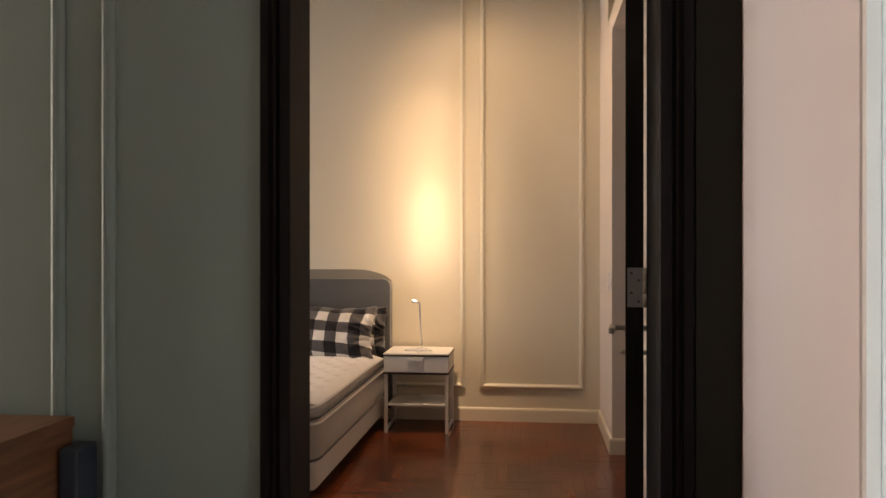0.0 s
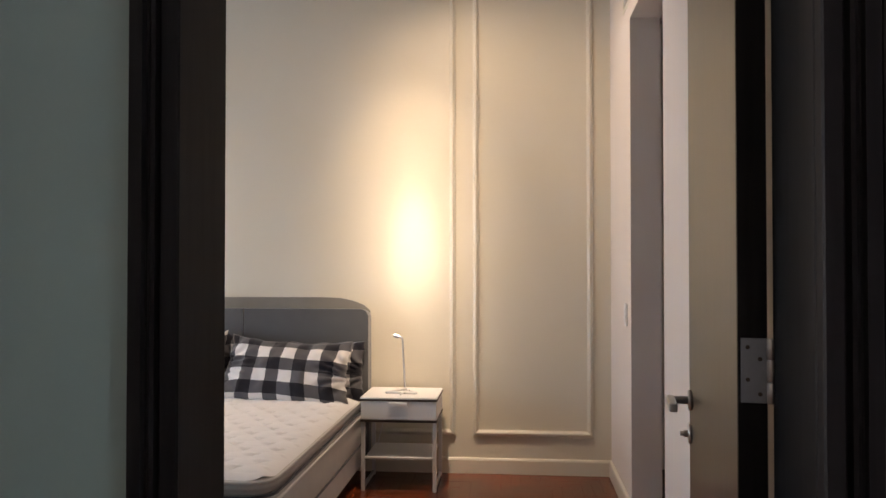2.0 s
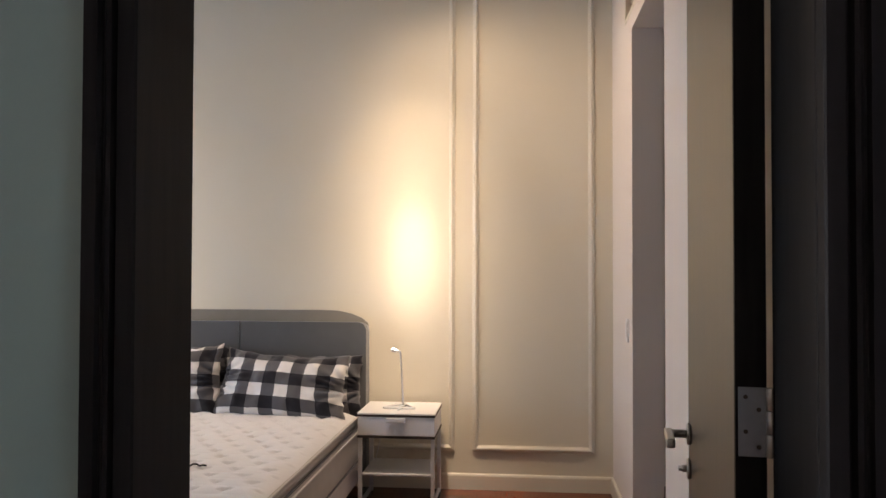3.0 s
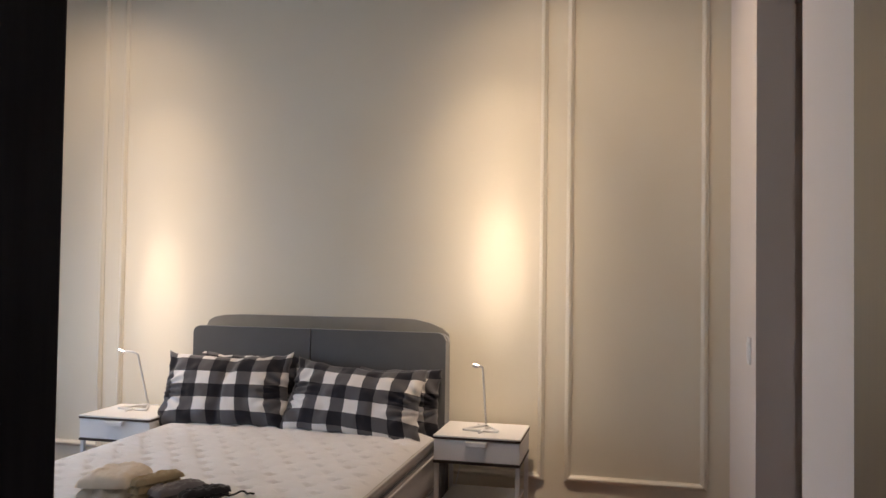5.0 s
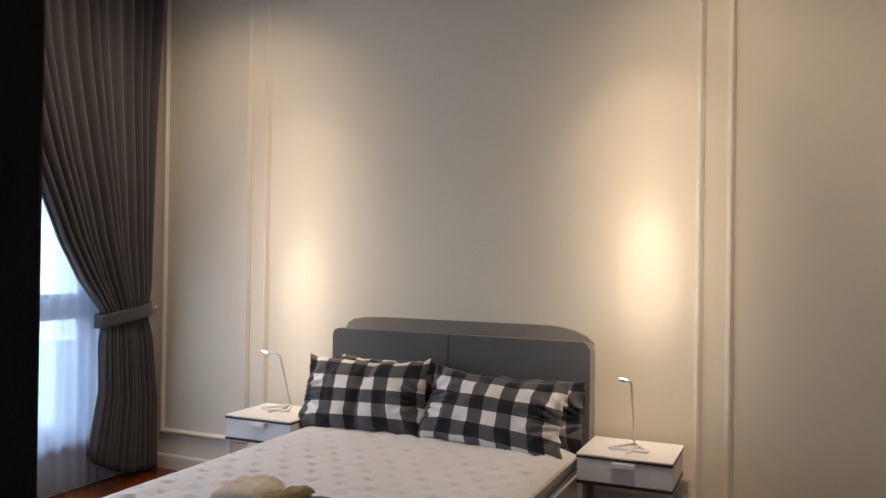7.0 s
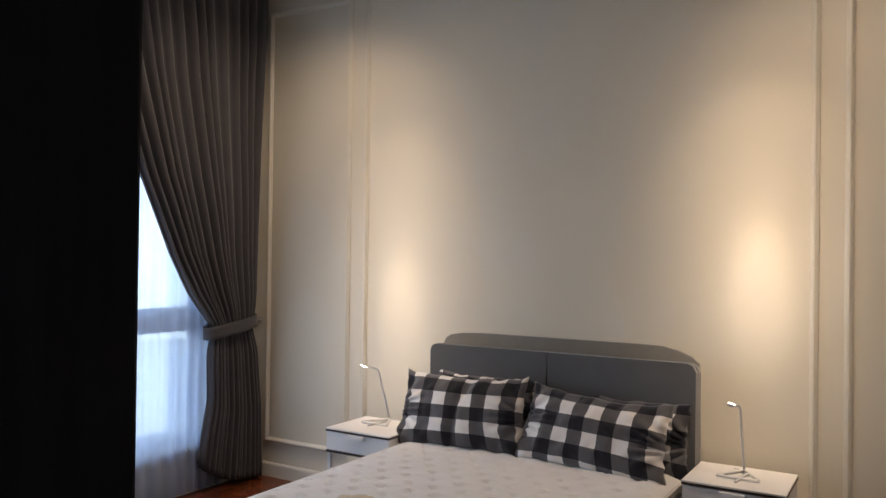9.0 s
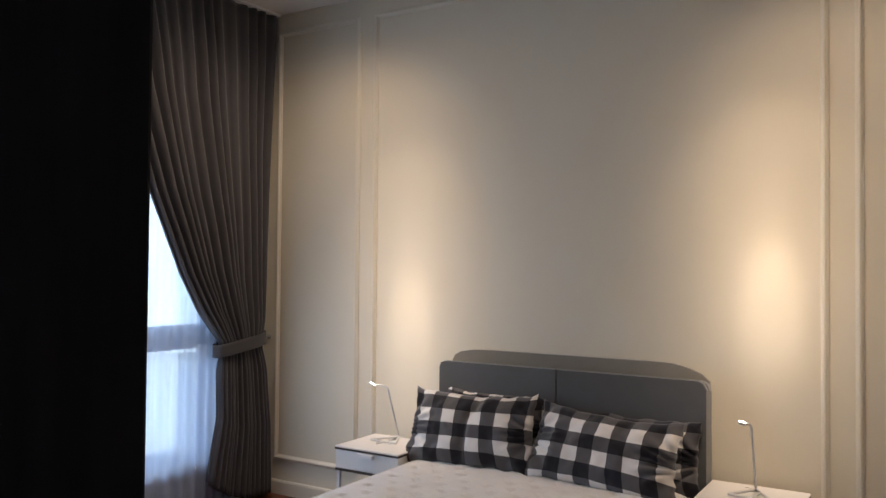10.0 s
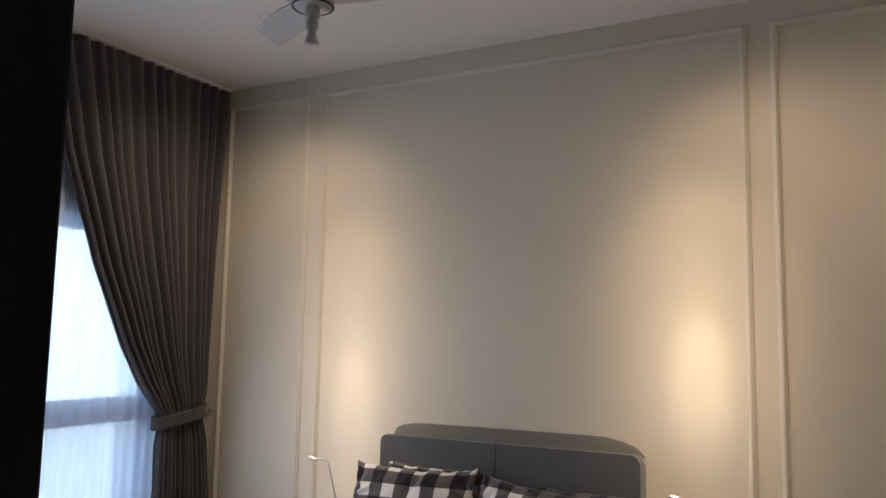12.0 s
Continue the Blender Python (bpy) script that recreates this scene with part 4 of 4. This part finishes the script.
lathe(bm, [(0.070, -0.012), (0.078, -0.004), (0.085, 0.02), (0.085, 0.06), (0.072, 0.09), (0.03, 0.11)], 40)
part("motor_housing", bm, FANWHITE, fan, "pale grey motor housing", True)
bm = bmesh.new()
n = 48
tube(bm, [(0.079 * math.cos(k * math.tau / n), 0.079 * math.sin(k * math.tau / n), -0.008) for k in range(n)], 0.0045, 8, True)
part("dark_rim", bm, FANDARK, fan, "black rim of the motor housing", True)


def blade():
    bm = bmesh.new()
    L0, L1 = 0.07, 0.46

    def f(u, v):
        x = L0 + (L1 - L0) * u
        wdt = 0.058 + 0.014 * smooth01(0, 0.35, u) - 0.004 * smooth01(0.6, 1.0, u)
        y = (v * 2 - 1) * wdt
        if u > 0.9:
            x -= 0.03 * (v * 2 - 1) * (u - 0.9) / 0.1
        return (x, y, 0.012 + 0.18 * y + 0.006 * (1 - (v * 2 - 1) ** 2))

    grid(bm, 30, 8, f)
    bmesh.ops.recalc_face_normals(bm, faces=bm.faces)
    return bm


for ang in (153, 10, 265):
    b = part("blade", blade(), FANWHITE, fan, "pale grey fan blade", True)
    b.matrix_local = pose(0, 0, 0, 0, 0, ang)
    md = b.modifiers.new("blade_thickness", "SOLIDIFY")
    md.thickness = 0.007
    bm = bmesh.new()
    tube(bm, [(0.07 + 0.375 * s / 20, -(0.058 + 0.014 * smooth01(0, 0.35, s / 20) - 0.004 * smooth01(0.6, 1.0, s / 20)) - 0.001, 0.012 - 0.18 * (0.059 + 0.014 * smooth01(0, 0.35, s / 20))) for s in range(21)], 0.003, 6)
    part("blade_edge", bm, FANDARK, b, "black blade edge")
bm = bmesh.new()
lathe(bm, [(0.030, -0.012), (0.030, -0.050), (0.024, -0.056)], 24)
part("light_socket", bm, FANWHITE, fan, "pale socket under the fan", True)
bm = bmesh.new()
lathe(bm, [(0.010, -0.056), (0.024, -0.064), (0.025, -0.098), (0.016, -0.108), (0.019, -0.124), (0.031, -0.158), (0.030, -0.163)], 24)
part("bulb", bm, FANWHITE, fan, "unlit white bulb", True)

# ---- corridor furniture ----
cab = thing("sideboard", (-0.100, YC - 0.03, 0), "brown wooden sideboard standing against the corridor wall", "cabinet")
part("top", box(-1.25, 0.0, -0.46, 0.0, 0.836, 0.861, bevel=0.003), CABINET, cab, "brown wooden top")
part("side_panel", box(-0.028, -0.004, -0.45, -0.003, 0.06, 0.8355, bevel=0.002), CABINET, cab)
part("side_panel", box(-1.245, -1.221, -0.45, -0.003, 0.06, 0.8355, bevel=0.002), CABINET, cab)
part("back_panel", box(-1.22, -0.029, -0.02, -0.004, 0.06, 0.835), CABINET, cab)
part("bottom_panel", box(-1.22, -0.029, -0.44, -0.021, 0.06, 0.084), CABINET, cab)
for k in range(3):
    x0 = -1.219 + k * 0.397
    d = part("cabinet_door", box(x0, x0 + 0.393, -0.462, -0.444, 0.088, 0.831, bevel=0.002), CABINET, cab)
    part("handle", box(x0 + 0.35, x0 + 0.362, -0.482, -0.463, 0.42, 0.54, bevel=0.003), STEEL, d, "metal bar handle")
part("plinth", box(-1.2, -0.05, -0.40, -0.04, 0.0, 0.0595), CABINET, cab)
bm = box(-0.094, -0.046, YC - 0.11, YC - 0.02, 0.0, 0.80, bevel=0.010, segs=3)
tagged(part("storage_bin", bm, NAVY), "narrow dark blue box standing beside the sideboard", "box")

# ---- parquet blocks, herringbone ----
BL, BW = 0.30, 0.06
def block_bm():
    bm = box(-BL / 2 + 0.0003, BL / 2 - 0.0003, -BW / 2 + 0.0003, BW / 2 - 0.0003, -0.011, 0.0)
    top = [e for e in bm.edges if all(v.co.z > -0.001 for v in e.verts)]
    bmesh.ops.bevel(bm, geom=top, offset=0.0005, segments=1, affect="EDGES")
    return bm


block_mesh = mesh("parquet_block", block_bm(), PARQUET)
bv = [v.co.copy() for v in block_mesh.vertices]
bf = [tuple(f.vertices) for f in block_mesh.polygons]
verts, faces, placed = [], [], 0
spots = []
N = round(BL / BW)
for i in range(-90, 90):
    for j in range(-9, 9):
        x0, y0 = (i + 2 * N * j) * BW, i * BW
        spots.append((x0 + BL / 2, y0 + BW / 2, 0))
        spots.append((x0 - BW / 2, y0 + BL / 2, 90))
for sx, sy, a in spots:
    x, y = sx - 0.8, sy - 2.0
    if not (XL - 0.15 < x < XR + 0.25 and YC < y < 0.15):
        continue
    jit = random.uniform(-0.0006, 0.0004)
    if -0.25 < x < XR - 0.02 and -1.7 < y < -0.02 and placed < 300:
        ob = new("parquet_block", block_mesh)
        ob.parent = floor
        ob.matrix_world = pose(x, y, jit, 0, 0, a)
        placed += 1
    else:
        m = pose(x, y, jit, 0, 0, a)
        k = len(verts)
        verts += [m @ v for v in bv]
        faces += [tuple(k + t for t in f) for f in bf]
me = bpy.data.meshes.new("parquet_blocks")
me.from_pydata(verts, [], faces)
me.materials.append(PARQUET)
rest = new("parquet_blocks", me)
rest.parent = floor
tagged(rest, "reddish-brown herringbone parquet blocks", "", "", "stuff")
part("corridor_boards", box(-4.8, CX, -9.0, YC + 0.001, -0.0119, -0.001), PARQUET, floor)
part("far_boards", box(XR + 0.25, XR + 1.3, -2.6, 0.2, -0.0119, -0.001), PARQUET, floor)
